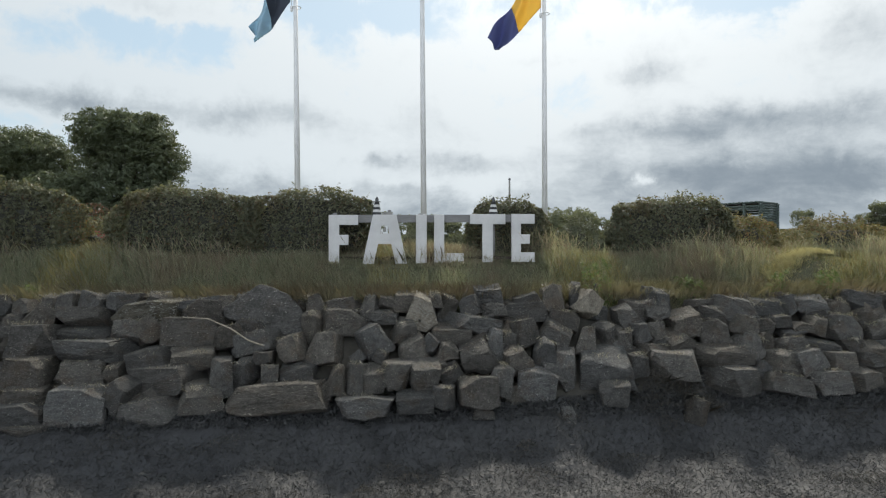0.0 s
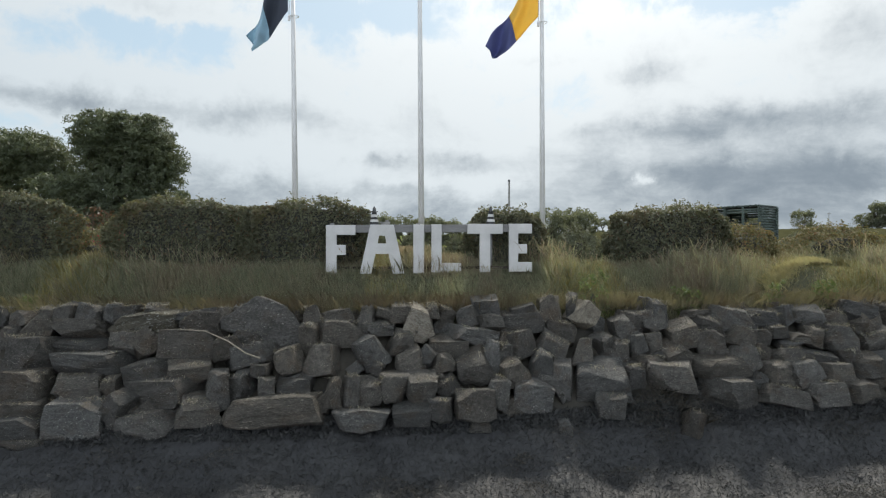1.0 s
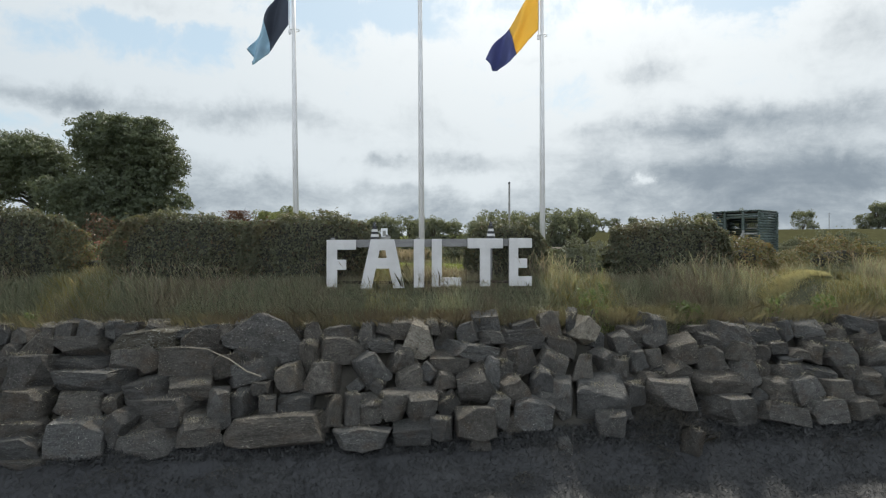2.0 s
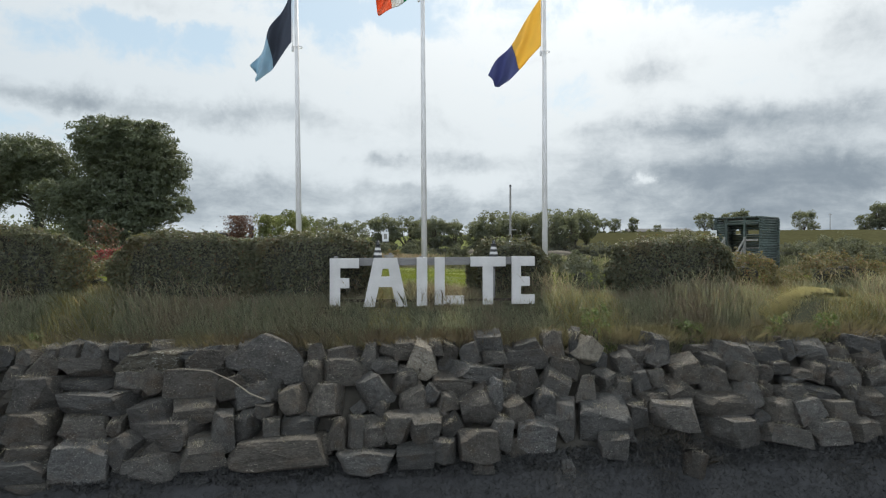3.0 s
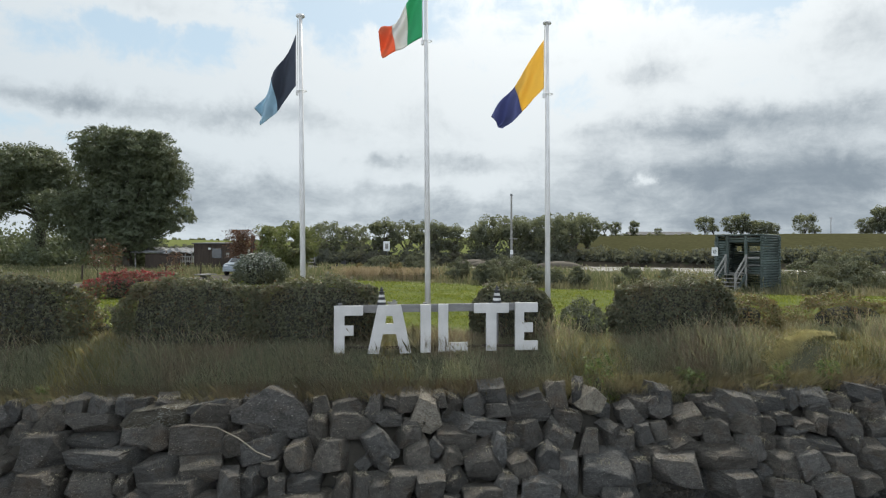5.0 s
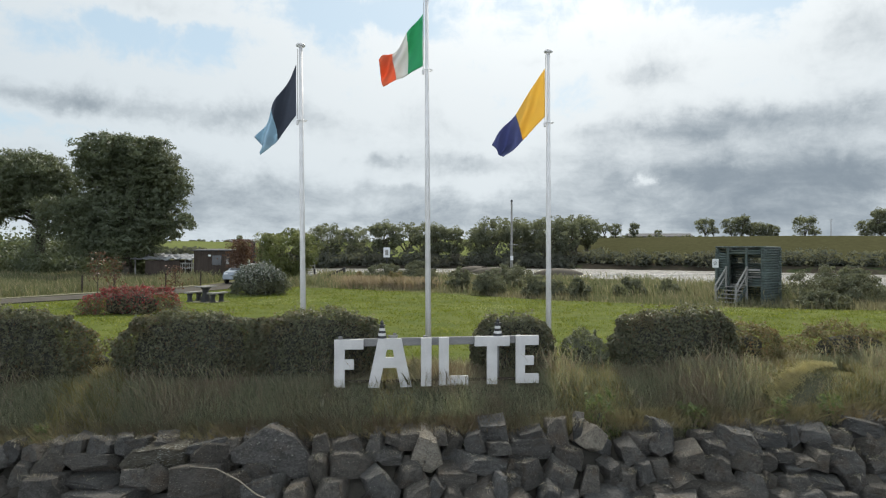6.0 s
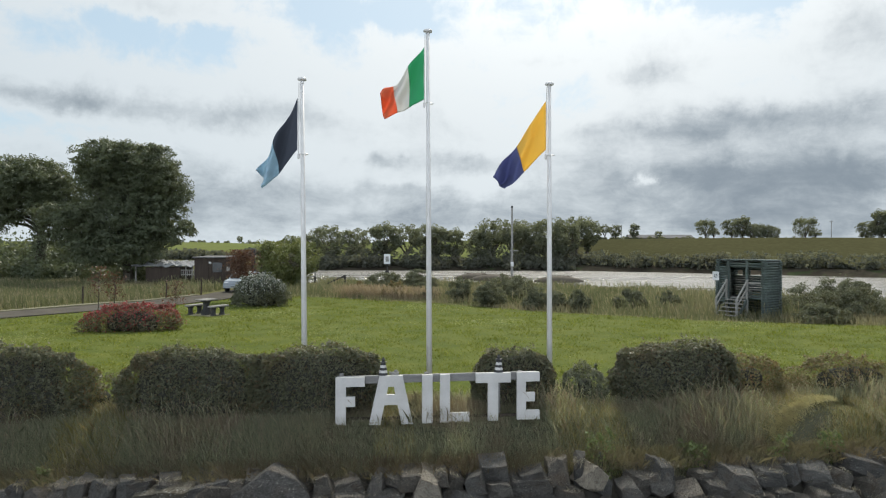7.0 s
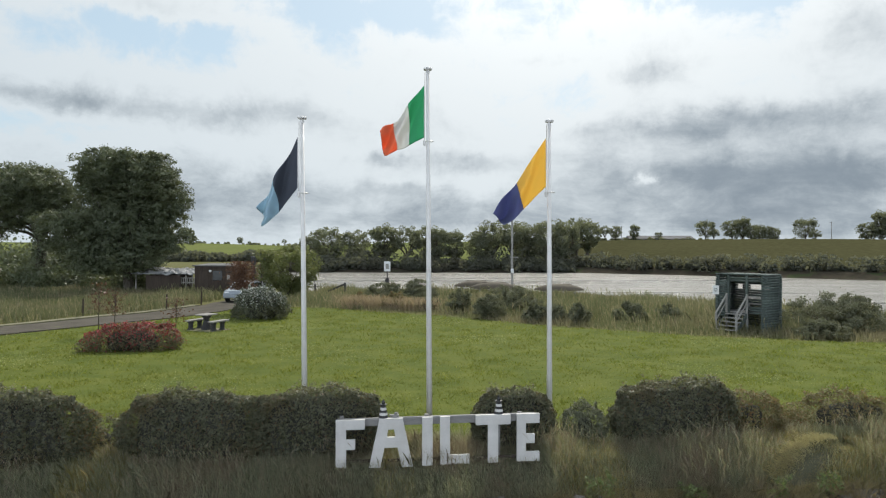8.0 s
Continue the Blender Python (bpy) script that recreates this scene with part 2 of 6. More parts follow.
ASPHALT = surface("worn_asphalt", (0.050, 0.046, 0.039), (0.090, 0.081, 0.068), 0.8, 0.98, 0.5, 30, (0.085, 0.085, 0.050), 1.2, 0.60, spec=0.1)
GRAVEL = surface("pale_gravel", (0.105, 0.104, 0.064), (0.165, 0.155, 0.100), 1.5, 0.95, 0.5, 30)
WATER = water_material()
WHITE_PAINT = surface("weathered_white_paint", (0.44, 0.43, 0.42), (0.54, 0.53, 0.52), 2.5, 0.6, 0.15, 45, (0.44, 0.42, 0.38), 9, 0.66, fine=0.12)
POLE_WHITE = surface("white_pole_enamel", (0.58, 0.57, 0.56), (0.68, 0.67, 0.66), 3.0, 0.4, 0.05, 60, fine=0.08)
BOARD = surface("greyed_board", (0.15, 0.147, 0.145), (0.24, 0.235, 0.23), 3.0, 0.8, 0.3, 30, stretch=(0.4, 3, 3))
BLACK_PAINT = surface("black_paint", (0.020, 0.020, 0.022), (0.035, 0.035, 0.037), 8.0, 0.5, 0.1, 40)
DARK_METAL = surface("dark_metal", (0.06, 0.06, 0.062), (0.10, 0.10, 0.10), 6.0, 0.5, 0.1, 40, metal=0.6)
GREEN_LOG = surface("stained_green_log", (0.040, 0.056, 0.052), (0.100, 0.125, 0.116), 2.0, 0.7, 0.5, 16, (0.17, 0.19, 0.18), 9, 0.66, by_object=0.5, stretch=(0.5, 3, 3))
GREY_TIMBER = surface("silvered_timber", (0.20, 0.20, 0.19), (0.32, 0.31, 0.29), 3.0, 0.85, 0.3, 25)
CREOSOTE = surface("creosoted_boards", (0.030, 0.022, 0.017), (0.060, 0.045, 0.035), 1.5, 0.85, 0.4, 12, stretch=(3, 3, 0.4))
SHEETING = surface("crumpled_pale_sheeting", (0.10, 0.105, 0.11), (0.34, 0.35, 0.36), 2.2, 0.5, 1.0, 5.0, stretch=(0.6, 3.0, 1.0), fine=0.6)
BARK = surface("tree_bark", (0.040, 0.034, 0.026), (0.085, 0.075, 0.058), 3.0, 0.95, 0.8, 10, stretch=(2, 2, 0.5))
CONCRETE = surface("stained_concrete", (0.16, 0.155, 0.145), (0.26, 0.25, 0.235), 2.0, 0.9, 0.3, 25)
SLATE = surface("dark_concrete_legs", (0.030, 0.030, 0.031), (0.055, 0.055, 0.055), 3.0, 0.85, 0.3, 25)
HULL = surface("weathered_brown_hull", (0.075, 0.064, 0.050), (0.12, 0.105, 0.085), 0.8, 0.8, 0.3, 8, spec=0.1)
CAR_PAINT = surface("pale_blue_grey_car_paint", (0.19, 0.22, 0.25), (0.22, 0.25, 0.28), 2.0, 0.3, 0.0, 30, fine=0.03, spec=0.6)
GLASS_DARK = surface("dark_window_glass", (0.02, 0.023, 0.026), (0.03, 0.033, 0.037), 2.0, 0.16, 0.0, 20, fine=0.02, spec=0.8)
RUBBER = surface("black_rubber", (0.018, 0.018, 0.018), (0.03, 0.03, 0.03), 5.0, 0.8, 0.1, 40)
SIGN_WHITE = surface("white_sign_plate", (0.60, 0.61, 0.62), (0.68, 0.69, 0.70), 3.0, 0.5, 0.05, 40, fine=0.06)
ROOF_METAL = surface("grey_sheet_roof", (0.085, 0.085, 0.088), (0.12, 0.12, 0.125), 0.3, 0.95, 0.2, 6)
WEED_ROOT = surface("dry_root_fibre", (0.13, 0.115, 0.09), (0.24, 0.21, 0.17), 6.0, 0.9, 0.3, 40)


def cloth(name, colour, second=None):
    return foliage(name, colour, second or tuple(c * 0.94 for c in colour), 0.58, 0.8, glow_tint=(1.0, 1.0, 1.0), spec=0.15)


CLOTH = {key: cloth("flag_cloth_" + key, c) for key, c in dict(
    navy=(0.115, 0.130, 0.165), sky=(0.42, 0.56, 0.66), green=(0.10, 0.45, 0.24), white=(0.72, 0.72, 0.70),
    orange=(0.80, 0.27, 0.15), gold=(0.84, 0.61, 0.15), blue=(0.17, 0.19, 0.36)).items()}

LEAF_HEDGE = foliage("hedge_leaf", (0.064, 0.072, 0.050), (0.182, 0.184, 0.122), 0.46, 0.5, (0.135, 0.118, 0.072), 1.2, 0.58, (0.130, 0.092, 0.056), 0.07, spec=0.35)
LEAF_RUSSET = foliage("russet_hedge_leaf", (0.098, 0.096, 0.052), (0.205, 0.178, 0.092), 0.42, 0.6, dead=(0.19, 0.120, 0.066), dead_share=0.14)
HEDGE_CORE = surface("hedge_filling", (0.042, 0.044, 0.036), (0.066, 0.064, 0.050), 6.0, 0.95, 0.8, 22)
LEAF_TREE = foliage("ash_leaf", (0.072, 0.090, 0.060), (0.124, 0.144, 0.086), 0.36, 0.5, (0.106, 0.120, 0.066), 0.25, 0.55, spec=0.35)
# far leaves paled and greyed: distance haze is put into their colour
LEAF_BANK = foliage("far_bank_leaf_hazed", (0.094, 0.102, 0.090), (0.134, 0.140, 0.118), 0.5, 0.9, (0.114, 0.108, 0.092), 0.06, 0.55, spec=0.05)
LEAF_FAR = foliage("far_tree_leaf_hazed", (0.120, 0.134, 0.106), (0.178, 0.192, 0.146), 0.58, 0.9, (0.146, 0.156, 0.108), 0.05, 0.56, spec=0.1)
LEAF_SHRUB = foliage("willow_leaf", (0.100, 0.125, 0.050), (0.165, 0.178, 0.075), 0.42, 0.5)
LEAF_SCRUB = foliage("bramble_leaf", (0.074, 0.084, 0.060), (0.170, 0.178, 0.128), 0.34, 0.6, (0.098, 0.096, 0.052), 0.7, 0.58, spec=0.15)
LEAF_RED = foliage("red_shrub_leaf", (0.17, 0.040, 0.045), (0.36, 0.085, 0.085), 0.4, 0.6, dead=(0.14, 0.125, 0.085), dead_share=0.45, glow_tint=(1.25, 0.8, 0.8))
LEAF_BED = foliage("bed_shrub_leaf", (0.085, 0.085, 0.055), (0.165, 0.150, 0.095), 0.38, 0.6, dead=(0.20, 0.055, 0.055), dead_share=0.14)
LEAF_SILVER = foliage("silver_shrub_leaf", (0.12, 0.135, 0.115), (0.50, 0.51, 0.47), 0.25, 0.6, dead=(0.065, 0.080, 0.055), dead_share=0.62, glow_tint=(1.0, 1.05, 0.95))
LEAF_COPPER = foliage("copper_leaf", (0.060, 0.030, 0.024), (0.130, 0.070, 0.045), 0.35, 0.5)
LEAF_WEED = foliage("fresh_weed_leaf", (0.088, 0.125, 0.050), (0.145, 0.185, 0.078), 0.5, 0.6)
BLADE_BANK = foliage("bank_grass", (0.092, 0.108, 0.070), (0.350, 0.345, 0.235), 0.5, 0.7, (0.250, 0.200, 0.145), 0.55, 0.52, (0.40, 0.37, 0.27), 0.10, spec=0.5, glow_tint=(1.04, 1.08, 0.84))
BLADE_GOLD = foliage("golden_grass", (0.17, 0.165, 0.075), (0.31, 0.275, 0.130), 0.45, 0.7, (0.17, 0.165, 0.065), 0.8, 0.52, (0.34, 0.26, 0.15), 0.2)
BLADE_SEED = foliage("russet_seed_heads", (0.20, 0.162, 0.125), (0.32, 0.262, 0.205), 0.42, 0.85)
BLADE_PALE = foliage("pale_grass_stalk", (0.22, 0.24, 0.15), (0.38, 0.37, 0.26), 0.45, 0.6, spec=0.3)
WISP = foliage("dry_weed_wisp", (0.13, 0.12, 0.10), (0.38, 0.35, 0.30), 0.3, 0.7, dead=(0.07, 0.064, 0.052), dead_share=0.35)
BLADE_STRAW = foliage("cut_straw", (0.36, 0.335, 0.20), (0.52, 0.48, 0.33), 0.4, 0.7)
BLADE_LAWN = foliage("lawn_grass", (0.062, 0.090, 0.016), (0.180, 0.204, 0.050), 0.66, 0.9, (0.116, 0.132, 0.036), 0.22, 0.54, (0.22, 0.24, 0.10), 0.08, spec=0.0)
CLOVER = foliage("pale_clover", (0.15, 0.19, 0.060), (0.34, 0.37, 0.18), 0.4, 0.5, spec=0.4)
BLADE_REED = foliage("rough_grass_and_rush", (0.086, 0.102, 0.052), (0.186, 0.186, 0.110), 0.42, 0.8, (0.205, 0.182, 0.126), 0.16, 0.56, (0.28, 0.25, 0.17), 0.16, glow_tint=(1.06, 1.08, 0.80))
BLADE_CREST = foliage("crest_grass", (0.125, 0.122, 0.082), (0.220, 0.195, 0.142), 0.38, 0.85, (0.168, 0.138, 0.104), 0.9, 0.50)
WRACK = foliage("bladder_wrack", (0.019, 0.021, 0.024), (0.056, 0.055, 0.053), 0.05, 0.6, spec=0.3)
WRACK_DRY = foliage("dry_bladder_wrack", (0.040, 0.036, 0.031), (0.13, 0.115, 0.094), 0.1, 0.7, dead=(0.034, 0.033, 0.031), dead_share=0.70, spec=0.2)


# ------------------------------------------------------------------ builders
def add_mesh(name, verts, faces, material):
    me = bpy.data.meshes.new(name)
    me.from_pydata(verts, [], faces)
    for m in material if isinstance(material, (list, tuple)) else [material]:
        me.materials.append(m)
    me.update()
    return me


def fast_mesh(name, verts, sides, material):
    """A mesh of separate polygons, all with the same number of corners; verts in order, (n * sides, 3)."""
    count = len(verts) // sides
    me = bpy.data.meshes.new(name)
    me.vertices.add(len(verts))
    me.vertices.foreach_set("co", np.asarray(verts, dtype=np.float32).ravel())
    me.loops.add(count * sides)
    me.loops.foreach_set("vertex_index", np.arange(count * sides, dtype=np.int32))
    me.polygons.add(count)
    me.polygons.foreach_set("loop_start", np.arange(0, count * sides, sides, dtype=np.int32))
    me.materials.append(material)
    me.update()
    me.validate()
    return me


def part(name, bm, material=None, parent=None, label="", smooth=False):
    """Links a bmesh, or a mesh, as one object under a thing or a part."""
    if isinstance(bm, bmesh.types.BMesh):
        me = bpy.data.meshes.new(name)
        bmesh.ops.recalc_face_normals(bm, faces=bm.faces)
        bm.to_mesh(me)
        bm.free()
        me.materials.append(material)
    else:
        me = bm
    if smooth:
        for p in me.polygons:
            p.use_smooth = True
    ob = new(name, me)
    ob.parent = parent
    return tagged(ob, label)


def thing(name, at, label, category, group="", kind="", turn=0.0):
    ob = new(name)
    ob.empty_display_size = 0.1
    ob.matrix_world = pose(*at, 0, 0, turn)
    return tagged(ob, label, category, group, kind)


def box(size, at=(0, 0, 0), bevel=0.0, turn=None, bm=None):
    bm = bm or bmesh.new()
    m = Matrix.Translation(at) @ (turn or Matrix()) @ Matrix.Diagonal((*size, 1))
    made = bmesh.ops.create_cube(bm, size=1, matrix=m)
    if bevel:
        vs = set(made["verts"])
        bmesh.ops.bevel(bm, geom=[e for e in bm.edges if e.verts[0] in vs], offset=bevel, segments=1, affect="EDGES")
    return bm


def rod(a, b, r1, r2=None, sides=12, bm=None):
    bm = bm or bmesh.new()
    a, b = Vector(a), Vector(b)
    m = Matrix.Translation((a + b) / 2) @ (b - a).to_track_quat("Z", "Y").to_matrix().to_4x4()
    bmesh.ops.create_cone(bm, cap_ends=True, segments=sides, radius1=r1, radius2=r1 if r2 is None else r2, depth=(b - a).length, matrix=m)
    return bm


def lathe(profile, sides=20, bm=None):
    """A turned solid from (radius, height) pairs."""
    bm = bm or bmesh.new()
    rings = [[bm.verts.new((r * math.cos(2 * math.pi * i / sides), r * math.sin(2 * math.pi * i / sides), h)) for i in range(sides)] for r, h in profile]
    for lo, hi in zip(rings, rings[1:]):
        for i in range(sides):
            bm.faces.new((lo[i], lo[(i + 1) % sides], hi[(i + 1) % sides], hi[i]))
    bm.faces.new(rings[0])
    bm.faces.new(rings[-1])
    return bm


def outline(points, depth, bevel=0.0):
    """A flat shape in x and z, with a depth along y, its edges eased."""
    bm = bmesh.new()
    front = [bm.verts.new((x, 0, z)) for x, z in points]
    face = bm.faces.new(front)
    made = bmesh.ops.extrude_face_region(bm, geom=[face])
    bmesh.ops.translate(bm, vec=(0, depth, 0), verts=[v for v in made["geom"] if isinstance(v, bmesh.types.BMVert)])
    if bevel:
        bmesh.ops.bevel(bm, geom=bm.edges[:], offset=bevel, segments=1, affect="EDGES")
    return bm


def unit(rng, n):
    v = rng.normal(size=(n, 3))
    return v / np.linalg.norm(v, axis=1, keepdims=True)


def leaves(name, at, size, material, rng, normal=None, tilt=0.8, ratio=0.5, flow=None):
    """Pointed leaves, one quad each, at the given places."""
    n = len(at)
    nrm = unit(rng, n) * tilt + (normal if normal is not None else 0)
    nrm /= np.linalg.norm(nrm, axis=1, keepdims=True)
    along = np.cross(nrm, unit(rng, n))
    if flow is not None:
        along = along * 0.55 + np.array(flow)
    along /= np.linalg.norm(along, axis=1, keepdims=True)
    side = np.cross(nrm, along)
    s = (size * rng.uniform(0.6, 1.3, n))[:, None]
    quad = np.stack([at - along * s / 2, at + side * s * ratio / 2, at + along * s / 2 + nrm * s * 0.1, at - side * s * ratio / 2], axis=1)
    return fast_mesh(name, quad.reshape(-1, 3), 4, material)


def blades(name, at, height, width, material, rng, lean=0.35, bias=(0.0, 0.0)):
    """Bent grass blades: a foot and a tip, two triangles each, kept in one island by shared corners."""
    n = len(at)
    h = np.broadcast_to(height, n) * rng.uniform(0.6, 1.25, n)
    w = np.broadcast_to(width, n) * rng.uniform(0.7, 1.3, n)
    turn = rng.uniform(0, 2 * math.pi, n)
    side = np.stack([np.cos(turn), np.sin(turn), np.zeros(n)], 1) * w[:, None] / 2
    way = np.stack([rng.normal(size=n) * lean + bias[0], rng.normal(size=n) * lean + bias[1], np.ones(n)], 1)
    bend = np.stack([rng.normal(size=n) * lean * 0.5 + bias[0], rng.normal(size=n) * lean * 0.5 + bias[1], np.zeros(n)], 1)
    mid = at + way * (h * 0.55)[:, None]
    tip = at + way * h[:, None] + bend * (h * 0.8)[:, None]
    quad = np.stack([at - side, at + side * 0.9, mid + side * 0.8, tip, mid - side * 0.8], axis=1)
    return fast_mesh(name, quad.reshape(-1, 3), 5, material)


def stalks(name, at, height, width, material, rng, droop=0.35, wind=(-0.10, 0.0)):
    """Flowering grass: a thin arching stem that widens to a nodding head, one ribbon each."""
    n = len(at)
    h = np.broadcast_to(height, n) * rng.uniform(0.65, 1.25, n)
    way = np.stack([rng.normal(size=n) * 0.16 + wind[0], rng.normal(size=n) * 0.14 + wind[1], np.ones(n)], 1)
    a = rng.uniform(0, 2 * math.pi, n)
    nod = np.stack([np.cos(a) * 0.9 - 0.25, np.sin(a) * 0.5, -0.30 * np.ones(n)], 1) * (droop * rng.uniform(0.2, 1.4, n))[:, None]
    side = np.stack([np.ones(n), rng.normal(size=n) * 0.5, np.zeros(n)], 1)
    side *= (width / 2 / np.linalg.norm(side, axis=1))[:, None]
    left, right = [], []
    for f, w in ((0.0, 1.0), (0.35, 0.9), (0.62, 0.8), (0.78, 2.2), (0.90, 2.4), (1.0, 0.3)):
        p = at + way * (h * f)[:, None] + nod * (h * f ** 3)[:, None]
        left.append(p - side * w)
        right.append(p + side * w)
    return fast_mesh(name, np.stack(left + right[::-1], 1).reshape(-1, 3), 12, material)


# ------------------------------------------------------------------ ground, river and road
ANG = radians(6.5)                          # the shore runs a little away from the camera towards the right
CA, SA = math.cos(ANG), math.sin(ANG)
FORE_V = (-80, 0, 4.5, 6.4, 7.6, 8.15, 8.75, 9.05, 10.5, 10.75, 11.15, 11.7, 40)
FORE_Z = (-6.0, -4.2, -3.3, -2.75, -2.72, -2.55, -2.05, -1.95, -0.66, -0.42, -0.10, 0.0, 0.0)
EDGE_X, EDGE_Y = (-70, -44, -28, -19, -14, -6, 6, 20, 28, 45, 90), (400, 150, 82, 66, 62, 60, 62, 50, 39, 27, 14)
FAR_X, FAR_Y = (-90, -40, 35, 60, 96, 200), (176, 175, 178, 164, 138, 90)
RIVER = -3.0


def shore(u, v, z=0.0):
    """A place by its way along the shore and across it."""
    return Vector((u * CA - v * SA, u * SA + v * CA, z))


def ground_z(x, y):
    x, y = np.asarray(x, float), np.asarray(y, float)
    v = y * CA - x * SA
    z = np.interp(v, FORE_V, FORE_Z)
    z = z + np.where(v < 8.6, 0.06 * np.sin(x * 2.1 + 1.3 * np.sin(v * 2.0)) + 0.05 * np.sin(x * 4.7 + v * 3.1), 0)
    z = z + np.where((v > 13) & (v < 80), 0.03 * np.sin(x * 0.5 + 1) * np.sin(y * 0.35), 0)
    z = z + np.where((v > 10.6) & (v < 11.6), 0.04 * np.sin(x * 2.7 + 1), 0)
    # the lawn and the meadow fall gently towards the river
    fall = np.interp(y, (14, 24, 34, 60), (0, 0.13, 0.30, 0.30)) * np.interp(x, (-15, 0, 12), (0.7, 1.0, 1.35))
    z = z - np.where(v > 13, fall, 0)
    # the bright hummock at the right of the letters
    u = x * CA + y * SA
    z = z + 0.08 * np.exp(-((u - 8.6) / 0.8) ** 2 - ((v - 11.3) / 0.35) ** 2)
    past = y - np.interp(x, EDGE_X, EDGE_Y)
    z = np.where(v > 20, np.minimum(z, np.interp(past, (-18, -2, 3, 9, 25), (0.05, -0.15, -1.0, -3.1, -4.5))), z)
    far = y - np.interp(x, FAR_X, FAR_Y)
    crest = np.interp(x, (-160, -70, 0, 60, 120, 220), (6.0, 5.0, 6.3, 7.4, 7.1, 6.6))
    rise = np.clip((far - 14) / 85.0, 0, 1)
    hill = np.interp(far, (-25, 0, 5, 14), (-4.6, -3.1, -1.6, -0.9)) + np.where(far > 14, (crest + 0.9) * np.sin(rise * math.pi / 2) ** 1.3 - np.clip(far - 99, 0, 3000) * 0.012, 0)
    hill = hill + np.where(far > 20, 0.25 * np.sin(x * 0.06 + y * 0.03), 0)
    return np.where(v > 60, np.maximum(z, hill), z)


def steps(*spans):
    out = []
    for a, b, d in spans:
        out += list(np.arange(a, b, d))
    return np.array(out)


def build_ground():
    gx = steps((-2600, -600, 250), (-600, -120, 30), (-120, -30, 3.0), (-30, -12, 0.6), (-12, 13, 0.18), (13, 40, 0.9), (40, 140, 4.0), (140, 600, 30), (600, 2700, 250))
    gy = steps((-90, 4, 4), (4, 6.5, 0.5), (6.5, 14.0, 0.14), (14, 50, 0.6), (50, 130, 2.0), (130, 300, 3.0), (300, 700, 40), (700, 3600, 250))
    X, Y = np.meshgrid(gx, gy)
    Z = ground_z(X, Y)
    nx, ny = len(gx), len(gy)
    verts = np.stack([X, Y, Z], -1).reshape(-1, 3)
    i = np.arange(nx * ny).reshape(ny, nx)
    quads = np.stack([i[:-1, :-1], i[:-1, 1:], i[1:, 1:], i[1:, :-1]], -1).reshape(-1, 4)
    me = bpy.data.meshes.new("ground")
    me.vertices.add(len(verts))
    me.vertices.foreach_set("co", verts.astype(np.float32).ravel())
    me.loops.add(quads.size)
    me.loops.foreach_set("vertex_index", quads.astype(np.int32).ravel())
    me.polygons.add(len(quads))
    me.polygons.foreach_set("loop_start", np.arange(0, quads.size, 4, dtype=np.int32))
    for m in (MUD, SOIL, TURF, MEADOW, BANKMUD, PASTURE_SHADED, BRIGHT_FIELD, THATCH):
        me.materials.append(m)
    c = verts[quads].mean(1)
    v = c[:, 1] * CA - c[:, 0] * SA
    kind = np.where(v < 8.9, 0, np.where(v < 10.35, 1, np.where(v < 12.3, 7, 2)))
    kind = np.where(c[:, 1] > lawn_far(c[:, 0]), 3, kind)
    past = c[:, 1] - np.interp(c[:, 0], EDGE_X, EDGE_Y)
    kind = np.where((past > 0) & (v > 20), 4, kind)
    far = c[:, 1] - np.interp(c[:, 0], FAR_X, FAR_Y)
    # sunlit colour on the left, cloud-shaded colour on the right
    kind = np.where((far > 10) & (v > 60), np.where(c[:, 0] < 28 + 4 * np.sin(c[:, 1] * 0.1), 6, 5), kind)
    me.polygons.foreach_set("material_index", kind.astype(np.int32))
    me.polygons.foreach_set("use_smooth", np.ones(len(quads), dtype=bool))
    me.update()
    me.validate()
    tagged(new("ground", me), "lawn, rough meadow, tidal mud and far green pasture", "ground", kind="structure")


def lawn_far(x):
    """Where the mown lawn ends and the rough grass begins."""
    return np.interp(x, (-60, -33, -24.6, -19.4, -15.2, -13.6, -7, -1, 7, 13, 19, 30, 60), (-20, 9, 21, 29.8, 37.6, 43.5, 42.5, 39, 33, 30, 27.5, 23, 14))


build_ground()
water = part("water", add_mesh("water", [(-2500, -400, RIVER), (2500, -400, RIVER), (2500, 900, RIVER), (-2500, 900, RIVER)], [(0, 1, 2, 3)], WATER))
tagged(water, "grey glittering tidal river under a bright sky", "river", kind="structure")


def ribbon(name, line, width, thick, material, label, category):
    """A strip laid along a line on the ground."""
    fine = []
    for a, b in zip(line, line[1:]):
        fine += [Vector(a).lerp(Vector(b), k / 8) for k in range(8)]
    fine.append(Vector(line[-1]))
    verts, faces = [], []
    for k, p in enumerate(fine):
        d = (fine[min(k + 1, len(fine) - 1)] - fine[max(k - 1, 0)]).normalized()
        s = Vector((-d.y, d.x))
        for side in (-1, 1):
            q = p + s * (side * width / 2 * (1 + 0.04 * math.sin(k * 1.3 + side)))
            z = float(ground_z(q.x, q.y))
            verts += [(q.x, q.y, z + thick), (q.x, q.y, z - 0.15)]
    for k in range(len(fine) - 1):
        a = 4 * k
        faces += [(a, a + 2, a + 6, a + 4), (a + 1, a, a + 4, a + 5), (a + 2, a + 3, a + 7, a + 6)]
    ob = part(name, add_mesh(name, verts, faces, material))
    return tagged(ob, label, category, kind="structure")


